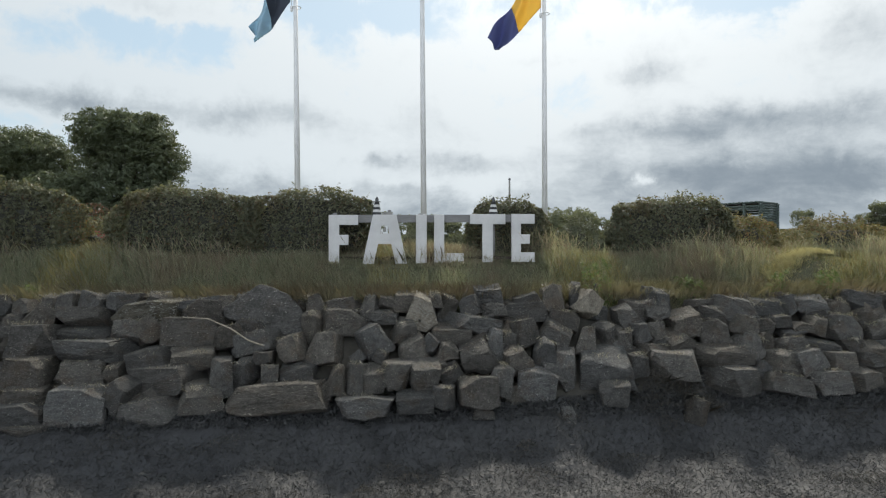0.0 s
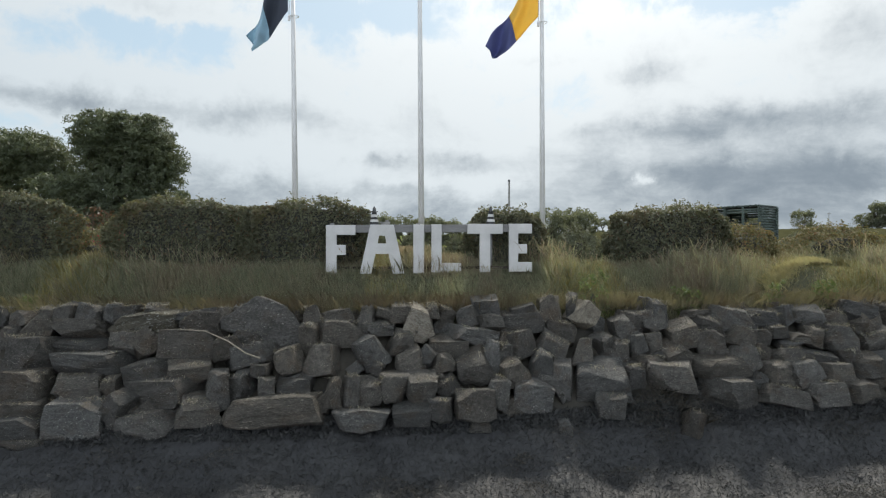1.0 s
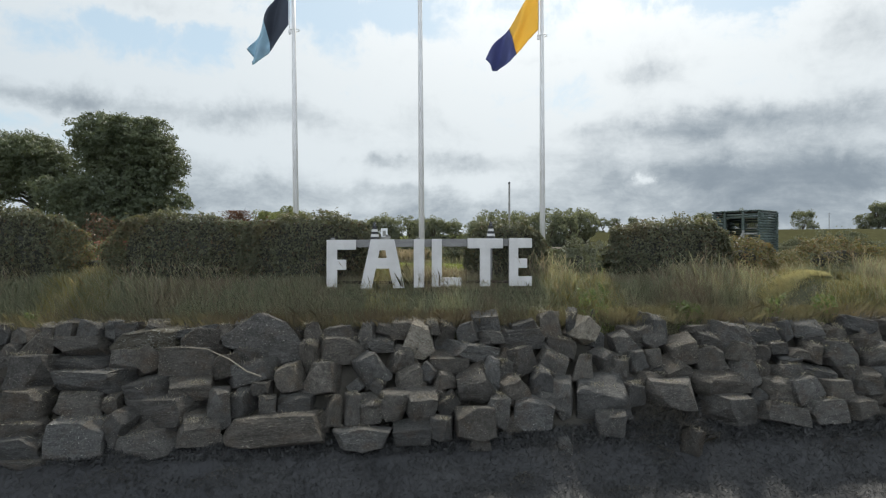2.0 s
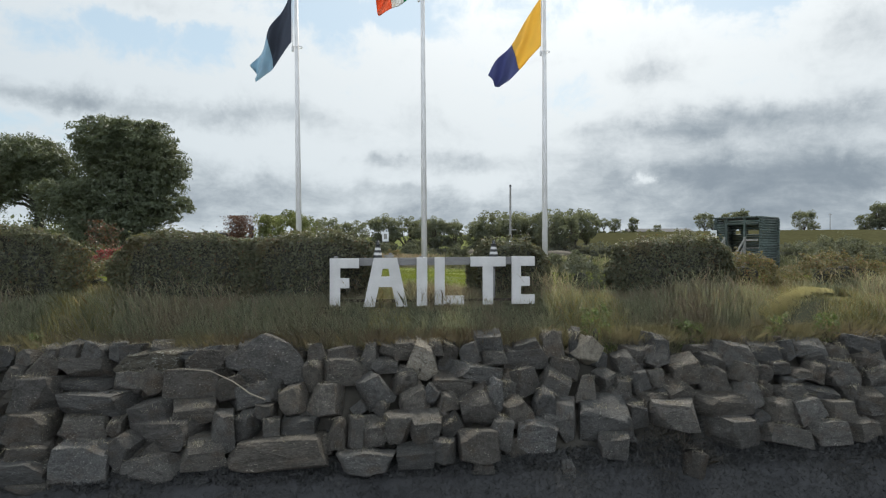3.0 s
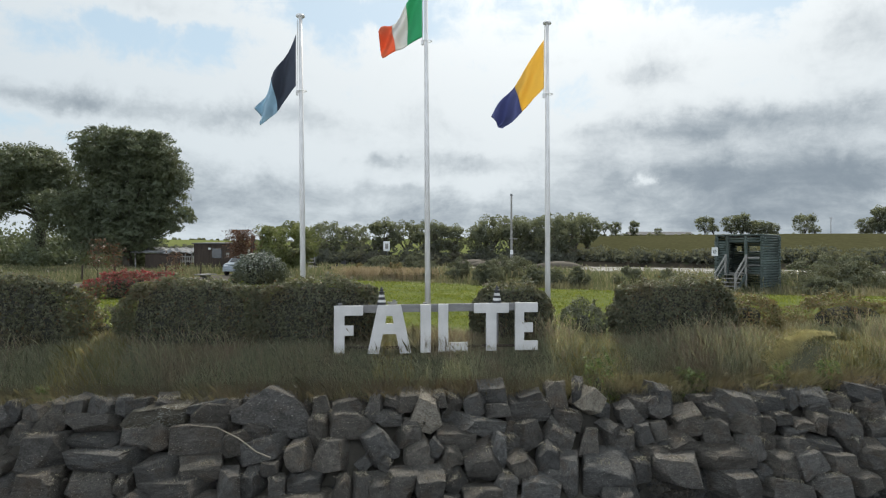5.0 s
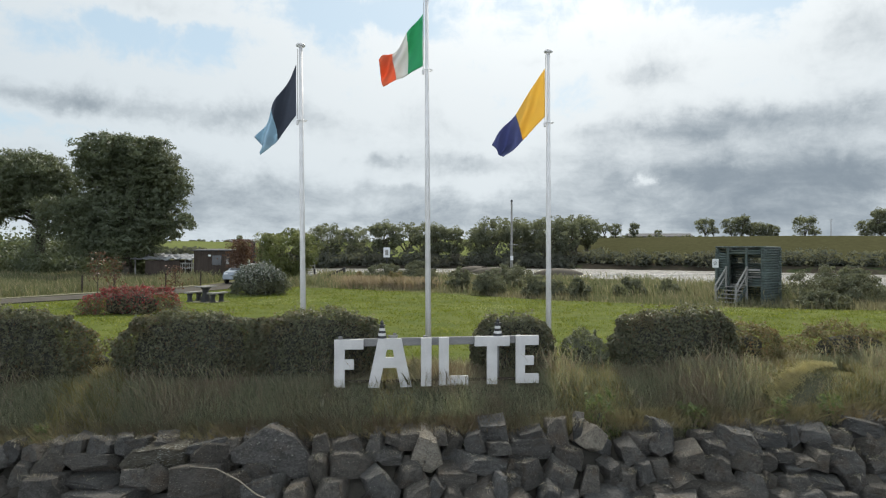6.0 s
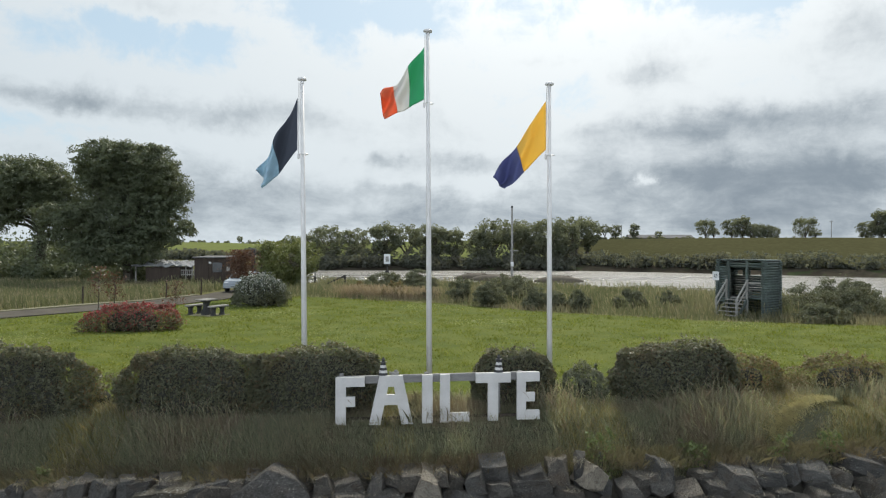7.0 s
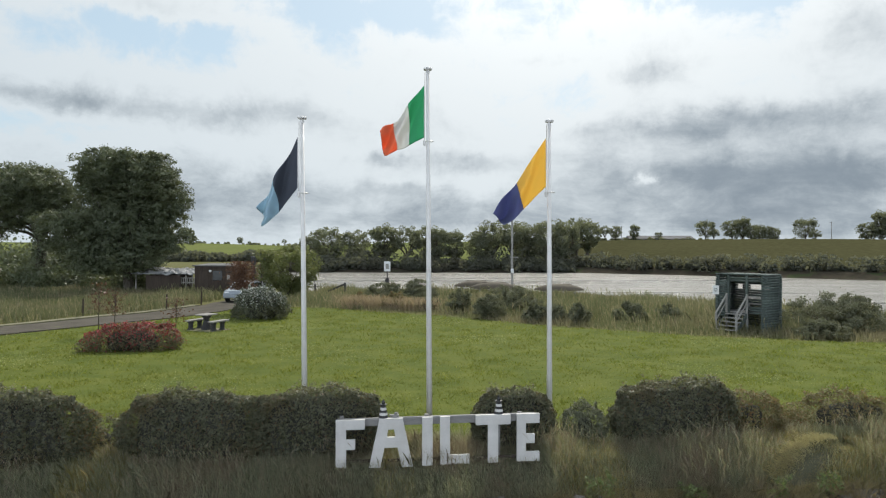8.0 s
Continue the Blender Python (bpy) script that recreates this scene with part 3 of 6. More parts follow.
ROAD = [(-44, -4), (-34, 10), (-26.5, 21.5), (-21.2, 30.2), (-16.9, 38.0), (-15.3, 43), (-14.8, 48), (-14.4, 56)]
ribbon("road", ROAD, 3.7, 0.05, ASPHALT, "narrow grey asphalt lane beside the lawn", "road")
ribbon("verge", [(x - 2.3, y + 1.2) for x, y in ROAD[1:6]], 0.7, 0.06, GRAVEL, "pale gravel verge along the lane", "verge")


# ------------------------------------------------------------------ the letters on the bank
LETTER_AT, LETTER_TURN = (-2.01, 11.09), 6.2
GAUGE = 0.01017


def letter_shapes():
    """Outlines in x and z, metres, from the foot of the letter."""
    h, s = 0.87, 0.185
    return {
        "F": [(0, 0), (s, 0), (s, 0.34), (0.345, 0.34), (0.345, 0.52), (s, 0.52), (s, h - 0.175), (0.515, h - 0.175), (0.515, h), (0, h)],
        "I": [(0, 0), (0.19, 0), (0.19, h), (0, h)],
        "L": [(0, 0), (0.535, 0), (0.535, 0.175), (0.18, 0.175), (0.18, h), (0, h)],
        "T": [(0.225, 0), (0.415, 0), (0.415, h - 0.18), (0.645, h - 0.18), (0.645, h), (0, h), (0, h - 0.18), (0.225, h - 0.18)],
        "E": [(0, 0), (0.425, 0), (0.425, 0.175), (0.17, 0.175), (0.17, 0.33), (0.335, 0.33), (0.335, 0.50), (0.17, 0.50), (0.17, h - 0.175), (0.425, h - 0.175), (0.425, h), (0, h)],
    }


def build_sign():
    sign = thing("welcome_sign", (LETTER_AT[0], LETTER_AT[1], -0.06), "white painted wooden letters on a grey rail in long grass", "sign", turn=LETTER_TURN)
    starts = {"F": 0.0, "I": 1.54, "L": 1.865, "T": 2.515, "E": 3.275}
    lift = {"F": 0.0, "I": 0.015, "L": 0.02, "T": 0.03, "E": 0.035}
    for key, points in letter_shapes().items():
        ob = part("letter_" + key.lower(), outline(points, 0.055, 0.004), WHITE_PAINT, sign)
        ob.location = (starts[key], 0, lift[key] - 0.01)
    # the A: two sloping legs, a flat top and a crossbar, with a hole
    bm = bmesh.new()
    h = 0.87
    outer = [(0, 0), (0.20, 0), (0.275, 0.35), (0.51, 0.35), (0.585, 0), (0.785, 0), (0.60, h), (0.185, h)]
    hole = [(0.315, 0.535), (0.47, 0.535), (0.445, 0.675), (0.34, 0.675)]
    fr = [bm.verts.new((x, 0, z)) for x, z in outer]
    fh = [bm.verts.new((x, 0, z)) for x, z in hole]
    for quad in ((fr[0], fr[1], fr[2], fh[0]), (fr[2], fr[3], fh[1], fh[0]), (fr[3], fr[4], fr[5], fh[1]), (fr[5], fr[6], fh[2], fh[1]), (fr[6], fr[7], fh[3], fh[2]), (fr[7], fr[0], fh[0], fh[3])):
        bm.faces.new(quad)
    made = bmesh.ops.extrude_face_region(bm, geom=bm.faces[:])
    bmesh.ops.translate(bm, vec=(0, 0.055, 0), verts=[v for v in made["geom"] if isinstance(v, bmesh.types.BMVert)])
    ob = part("letter_a", bm, WHITE_PAINT, sign)
    ob.location = (0.59, 0, 0.0)
    part("top_rail", box((3.62, 0.045, 0.125), (1.83, 0.085, 0.80), 0.004, Matrix.Rotation(radians(-0.45), 4, "Y")), BOARD, sign, "grey board behind the letter tops")
    part("rail_cap", box((3.62, 0.06, 0.014), (1.83, 0.095, 0.869), 0.003, Matrix.Rotation(radians(-0.45), 4, "Y")), BOARD, sign)
    part("bottom_rail", box((3.60, 0.04, 0.05), (1.83, 0.082, 0.10), 0.004), CREOSOTE, sign, "dark lower rail in the grass")
    for x in (0.10, 1.63, 2.95, 3.36):
        part("post", box((0.075, 0.075, 1.35), (x, 0.15, 0.225), 0.006), BOARD, sign)
    return sign


sign = build_sign()
LETTER_M = pose(LETTER_AT[0], LETTER_AT[1], -0.06, 0, 0, LETTER_TURN)


def lighthouse(x, z):
    at = LETTER_M @ Vector((x, 0.10, z))
    ob = thing("toy_lighthouse", at, "small black and white banded ornamental lighthouse on the sign rail", "ornament", "lighthouse ornaments")
    radius = 0.085
    for k in range(5):
        r1, r2 = radius - 0.009 * k, radius - 0.009 * (k + 1)
        bm = lathe([(r1, 0.045 * k), (r2, 0.045 * (k + 1))], 18)
        part("band", bm, BLACK_PAINT if k % 2 == 0 else WHITE_PAINT, ob)
    part("gallery", lathe([(0.066, 0.225), (0.066, 0.237), (0.036, 0.239)], 18), BLACK_PAINT, ob)
    part("lantern", lathe([(0.030, 0.237), (0.030, 0.275)], 12), GLASS_DARK, ob)
    part("cap", lathe([(0.040, 0.275), (0.018, 0.300), (0.006, 0.325)], 12), BLACK_PAINT, ob)
    return ob


lighthouse(0.845, 0.872)
lighthouse(2.955, 0.888)


def toy_boat():
    at = LETTER_M @ Vector((1.03, 0.10, 0.874))
    ob = thing("toy_boat", at, "small grey wooden model boat on the sign rail", "ornament")
    bm = bmesh.new()
    deck = [bm.verts.new(p) for p in ((-0.10, 0, 0.055), (-0.04, 0.028, 0.045), (0.10, 0.03, 0.05), (0.10, -0.03, 0.05), (-0.04, -0.028, 0.045))]
    keel = [bm.verts.new(p) for p in ((-0.06, 0, 0), (-0.03, 0.015, 0), (0.09, 0.018, 0), (0.09, -0.018, 0), (-0.03, -0.015, 0))]
    bm.faces.new(deck)
    bm.faces.new(keel)
    for i in range(5):
        bm.faces.new((deck[i], deck[(i + 1) % 5], keel[(i + 1) % 5], keel[i]))
    part("hull", bm, GREY_TIMBER, ob)
    part("cabin", box((0.06, 0.035, 0.035), (0.04, 0, 0.066), 0.003), BOARD, ob)


toy_boat()


# ------------------------------------------------------------------ flagpoles and flags
def flagpole(x, y, top, lean, ring):
    foot = float(ground_z(x, y))
    ob = thing("flagpole", (x, y, foot), "tall tapered white flagpole with a flat round cap", "flagpole", "row of three flagpoles")
    head = Vector((lean * (top - foot), 0, top - foot))
    part("shaft", rod((0, 0, -0.1), head, 0.062, 0.036, 20), POLE_WHITE, ob, smooth=True)
    cap = part("cap", lathe([(0.030, -0.06), (0.034, -0.02), (0.085, 0.0), (0.092, 0.02), (0.080, 0.045), (0.03, 0.06)], 20), POLE_WHITE, ob, smooth=True)
    cap.location = head
    z = ring - foot
    at = Vector((lean * z, 0, z))
    bm = bmesh.new()
    for k in range(20):
        a, b = 2 * math.pi * k / 20, 2 * math.pi * (k + 1) / 20
        rod(at + Vector((0.02 + 0.085 * math.cos(a), 0.085 * math.sin(a), 0)), at + Vector((0.02 + 0.085 * math.cos(b), 0.085 * math.sin(b), 0)), 0.008, sides=6, bm=bm)
    part("halyard_ring", bm, POLE_WHITE, ob)
    part("counterweight", lathe([(0.012, -0.09), (0.026, -0.08), (0.028, 0.0), (0.012, 0.03)], 12), POLE_WHITE, ob).location = at + Vector((-0.075, -0.02, 0))
    part("halyard", rod(at + Vector((-0.075, -0.02, 0)), head + Vector((-0.055, -0.02, -0.05)), 0.005, sides=6), GREY_TIMBER, ob)
    part("base_plate", lathe([(0.13, 0.0), (0.13, 0.02), (0.075, 0.025), (0.068, 0.12)], 20), POLE_WHITE, ob)
    return ob


def flag(name, label, at, hoist, top_edge, low_edge, bands, waves, seed):
    """Cloth hung from a line at the pole; the edges are (run, drop) of the upper and the lower border."""
    ob = thing(name, at, label, "flag", "flags on the poles")
    cols, rows = 48, 20
    start = 0
    for share, material, piece in bands:
        n0, n1 = round(start * cols), round((start + share) * cols)
        start += share
        verts, faces = [], []
        for j in range(rows + 1):
            h = j / rows
            run = top_edge[0] * (1 - h) + low_edge[0] * h
            drop = top_edge[1] * (1 - h) + low_edge[1] * h
            for i in range(n0, n1 + 1):
                s = i / cols
                sag = -0.10 * math.sin(math.pi * s) * (1 - 0.6 * h)
                x = -run * s
                z = -hoist * h - drop * s ** 1.08 + sag
                fold = math.sin(waves * (s * 1.15 - 0.55 * h) * 2 * math.pi + seed) * 0.13 * s ** 0.7 + math.sin((s * 3.4 - h * 2.6) * math.pi + seed) * 0.055 * s ** 0.5 + math.sin((s * 2.1 + h * 1.4) * math.pi + seed * 2) * 0.09 * s
                y = fold + 0.28 * s
                x += 0.03 * math.sin(waves * s * 9 + h * 5 + seed) * s
                z += 0.025 * math.sin(s * 14 + h * 3 + seed) * s
                verts.append((x, y, z))
        wide = n1 - n0 + 1
        for j in range(rows):
            for i in range(wide - 1):
                a = j * wide + i
                faces.append((a, a + 1, a + wide + 1, a + wide))
        p = part(piece, add_mesh(piece, verts, faces, material), None, ob, smooth=True)
        thick = p.modifiers.new("cloth", "SOLIDIFY")
        thick.thickness = 0.003
    return ob


POLES = [(-2.845, 12.42, 6.42, -0.011, 4.95), (-0.38, 12.66, 7.46, -0.007, 6.02), (2.09, 12.95, 6.47, -0.003, 5.02)]
for p in POLES:
    flagpole(*p)
flag("blue_flag", "drooping flag, dark navy half and sky blue half", (-2.995, 12.38, 6.06), 1.02, (0.88, 1.38), (0.70, 0.72), [(0.58, CLOTH["navy"], "navy_panel"), (0.44, CLOTH["sky"], "sky_blue_panel")], 1.2, 0.4)
flag("tricolour_flag", "green, white and orange tricolour flag blowing from its pole", (-0.505, 12.62, 7.14), 1.05, (0.92, 0.90), (0.82, 0.32), [(0.36, CLOTH["green"], "green_panel"), (0.33, CLOTH["white"], "white_panel"), (0.31, CLOTH["orange"], "orange_panel")], 1.3, 1.9)
flag("gold_flag", "drooping flag, golden yellow half and dark blue half", (1.995, 12.91, 6.13), 1.00, (1.08, 1.52), (0.80, 0.80), [(0.54, CLOTH["gold"], "yellow_panel"), (0.46, CLOTH["blue"], "blue_panel")], 1.1, 3.0)


# ------------------------------------------------------------------ shrubs and hedges
def blob_points(rng, n, size, flat=0.55, rough=0.10, seed=0.0, low=0.0, taper=0.12):
    """Places on and just under the skin of a clipped, rounded hedge of that size, from its foot."""
    sx, sy, sz = size
    d = unit(rng, n)
    d[:, 2] = rng.uniform(-0.95, 1.0, n) * np.linalg.norm(d, axis=1)
    up = np.maximum(d[:, 2], 0.0)
    e = np.stack([d[:, 0], d[:, 1], up], 1)
    low_part = d[:, 2] < 0
    flat_len = np.linalg.norm(e[:, :2], axis=1)
    e /= np.where(low_part, flat_len, np.linalg.norm(e, axis=1))[:, None]
    k = 1.0 / np.maximum.reduce([np.abs(e[:, 0]), np.abs(e[:, 1]), e[:, 2]])
    q = e * (k * flat + (1 - flat))[:, None]
    q[:, 2] = np.where(low_part, d[:, 2] * 0.999, q[:, 2])
    q[:, :2] *= np.where(low_part, 1 - 0.10 * d[:, 2] ** 2, 1.0)[:, None]
    bumps = np.sin(q[:, 0] * sx * 2.1 + seed) * np.sin(q[:, 1] * sy * 2.4 + seed * 2) * 0.5 + np.sin(q[:, 0] * sx * 4.7 + q[:, 2] * 5 + seed) * 0.4 + np.sin(q[:, 0] * sx * 1.0 + seed * 3) * 0.5 + np.sin(q[:, 0] * sx * 9.0 + q[:, 1] * 8) * 0.35 + np.sin(q[:, 0] * sx * 6.3 + q[:, 2] * 9 + seed * 1.7) * np.sin(q[:, 2] * 13 + q[:, 1] * sy * 7 + seed) * 0.45
    q *= (1 + rough * bumps)[:, None]
    q *= (1 - np.minimum(rng.exponential(0.07, n), 0.3))[:, None]
    out = np.stack([q[:, 0] * sx / 2, q[:, 1] * sy / 2, np.maximum((q[:, 2] * 0.5 + 0.5) * sz, 0.01)], 1)
    out[:, 2] *= 1 - taper * np.abs(q[:, 0]) ** 4
    keep = out[:, 2] > low
    nrm = q / np.linalg.norm(q, axis=1, keepdims=True)
    return out[keep], nrm[keep]


def hedge(name, label, u, v, size, count, leaf, material, seed, sprigs=14, category="hedge", group="", russet=0.0, at=None, turn=None, core=0.74, flat=0.5, uneven=0.07, tops=None):
    rng = np.random.default_rng(seed)
    spot = at or tuple(shore(u, v))[:2]
    z = float(ground_z(spot[0], spot[1]))
    ob = thing(name, (spot[0], spot[1], z - 0.05), label, category, group, turn=math.degrees(ANG) if turn is None else turn)
    p, nrm = blob_points(rng, count, size, flat, uneven, seed)
    tips = p[p[:, 2] > size[2] * 0.88]
    for q in tips[:sprigs]:      # loose shoots above the skin
        n = int(rng.integers(8, 16))
        f = rng.uniform(0, 1, n)[:, None]
        bit = q + f * np.array([rng.normal() * 0.06, rng.normal() * 0.06, rng.uniform(0.04, 0.15) * (0.6 + 0.4 * size[2])]) + rng.normal(size=(n, 3)) * 0.3 * leaf
        p, nrm = np.concatenate([p, bit]), np.concatenate([nrm, np.tile(np.array([0, 0, 1.0]), (n, 1))])
    parts = [(material, np.ones(len(p), bool))]
    if russet:
        right = p[:, 0] + rng.normal(size=len(p)) * 0.15 > size[0] * (0.5 - russet)
        parts = [(material, ~right), (LEAF_RUSSET, right)]
    if tops:         # another leaf over the upper part
        high = p[:, 2] + rng.normal(size=len(p)) * 0.16 * size[2] > 0.58 * size[2]
        parts = [(material, ~high), (tops, high)]
    for m, keep in parts:
        part("foliage", leaves("foliage", p[keep], leaf, m, rng, nrm[keep] * 0.6 + np.array([0, 0, 0.35]), 0.8), None, ob)
    # solid dark core inside, closing the gaps between the leaves
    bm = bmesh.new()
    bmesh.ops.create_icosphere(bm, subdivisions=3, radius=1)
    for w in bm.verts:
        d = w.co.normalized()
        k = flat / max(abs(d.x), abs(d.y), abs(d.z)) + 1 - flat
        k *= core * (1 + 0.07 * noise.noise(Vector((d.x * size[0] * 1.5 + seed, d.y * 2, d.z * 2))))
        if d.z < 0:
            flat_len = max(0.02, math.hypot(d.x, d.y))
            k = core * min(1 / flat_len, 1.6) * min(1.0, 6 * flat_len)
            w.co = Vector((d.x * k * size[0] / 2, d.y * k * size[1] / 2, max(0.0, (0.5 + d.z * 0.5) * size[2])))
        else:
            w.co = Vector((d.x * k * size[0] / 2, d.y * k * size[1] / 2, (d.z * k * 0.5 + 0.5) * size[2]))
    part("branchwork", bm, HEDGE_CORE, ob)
    return ob


HEDGE_LABEL = "clipped dark green evergreen hedge in the long grass"
hedge("hedge", HEDGE_LABEL, -7.15, 11.68, (4.55, 0.62, 1.49), 32000, 0.060, LEAF_HEDGE, 11, 26, group="hedges on the bank", russet=0.03, flat=0.34, uneven=0.085)
hedge("hedge", HEDGE_LABEL, -3.33, 11.76, (2.60, 0.58, 1.37), 21000, 0.060, LEAF_HEDGE, 12, 26, group="hedges on the bank", flat=0.32, uneven=0.085)
hedge("hedge", HEDGE_LABEL, -1.08, 11.78, (2.62, 0.58, 1.34), 20000, 0.060, LEAF_HEDGE, 13, 30, group="hedges on the bank", flat=0.32, uneven=0.085)
hedge("hedge", "small rounded evergreen hedge behind the white letters", 2.66, 11.96, (1.72, 0.58, 1.22), 13000, 0.060, LEAF_HEDGE, 14, 24, group="hedges on the bank", flat=0.28, uneven=0.085)
hedge("hedge", HEDGE_LABEL + " with russet tips", 6.0, 12.05, (2.95, 0.68, 1.28), 25000, 0.062, LEAF_HEDGE, 15, 46, group="hedges on the bank", russet=0.07, flat=0.30, uneven=0.09)
hedge("low_shrub", "straggly low shrub grown through with grass", 4.12, 12.1, (0.95, 0.7, 0.85), 3600, 0.06, LEAF_SCRUB, 16, category="shrub", core=0.3, flat=0.1, uneven=0.15)
hedge("low_shrub", "low russet shrub beside the hedge", 7.72, 12.35, (1.35, 0.8, 0.92), 6000, 0.06, LEAF_RUSSET, 17, category="shrub", core=0.45, flat=0.2, uneven=0.14)
hedge("low_shrub", "low tangled shrub in tall grass", 10.0, 12.3, (3.0, 0.7, 0.88), 9000, 0.055, LEAF_RUSSET, 18, 60, category="shrub", core=0.5, flat=0.0, uneven=0.22)
hedge("low_shrub", "dark tangle of twigs in the hedge gap", -5.05, 12.2, (0.8, 0.7, 0.75), 1200, 0.055, LEAF_HEDGE, 19, category="shrub", core=0.35, flat=0.1, uneven=0.15)


# ------------------------------------------------------------------ on the lawn and behind it
def z_at(x, y):
    return float(ground_z(x, y))


hedge("red_shrub_bed", "red-leaved shrub bed on the mown lawn", 0, 0, (3.25, 1.5, 1.02), 8000, 0.09, LEAF_BED, 31, 220, "shrub", at=(-12.1, 24.2), turn=12, core=0.55, flat=0.1, uneven=0.18, tops=LEAF_RED)
hedge("silver_shrub", "silver and white variegated shrub on the lawn edge", 0, 0, (3.4, 2.0, 1.75), 9500, 0.12, LEAF_SCRUB, 32, 60, "shrub", at=(-10.75, 36.6), turn=0, core=0.6, flat=0.05, uneven=0.22, tops=LEAF_SILVER)


def picnic_table(x, y):
    ob = thing("picnic_table", (x, y, z_at(x, y)), "concrete picnic table with two benches and dark legs", "picnic table", turn=68)
    part("tabletop", box((0.82, 0.72, 0.06), (0, 0, 0.76), 0.012), CONCRETE, ob)
    part("pedestal", lathe([(0.26, 0), (0.22, 0.22), (0.14, 0.46), (0.16, 0.60), (0.27, 0.725)], 10), SLATE, ob)
    for s in (-1, 1):
        part("bench_seat", box((1.15, 0.34, 0.075), (0.05, s * 0.72, 0.46), 0.012), CONCRETE, ob)
        for e in (-0.3, 0.3):
            part("bench_leg", lathe([(0.17, 0), (0.11, 0.12), (0.11, 0.30), (0.16, 0.42)], 8), SLATE, ob).location = (e, s * 0.72, 0)
    part("footing", box((1.3, 1.9, 0.04), (0, 0, 0.0), 0.01), GRAVEL, ob)


picnic_table(-11.9, 31.2)


def sapling(x, y, h, material, seed, leafy=220, spread=0.5, category="tree"):
    rng = np.random.default_rng(seed)
    ob = thing("sapling", (x, y, z_at(x, y)), "thin young tree with sparse bronze leaves", category, "saplings by the lane")
    bm = rod((0, 0, -0.05), (0.05, 0, h * 0.9), 0.025, 0.008, 7)
    for _ in range(7):
        z = rng.uniform(0.35, 0.85) * h
        d = rng.normal(size=2) * spread * 0.6
        rod((0.03, 0, z), (0.03 + d[0], d[1], z + 0.25 * h), 0.009, 0.003, 5, bm)
    part("trunk", bm, BARK, ob)
    z = rng.uniform(0.45, 1.0, leafy) * h
    p = np.stack([rng.normal(size=leafy) * spread * 0.45, rng.normal(size=leafy) * spread * 0.45, z], 1)
    part("crown", leaves("crown", p, 0.11, material, rng), None, ob)


for k, (x, y, h) in enumerate([(-15.8, 28.5, 2.4), (-14.6, 27.6, 2.2), (-11.65, 27.0, 1.85)]):
    sapling(x, y, h, LEAF_COPPER, 40 + k)
sapling(-12.75, 39.3, 3.2, LEAF_COPPER, 44, 4200, 0.85)


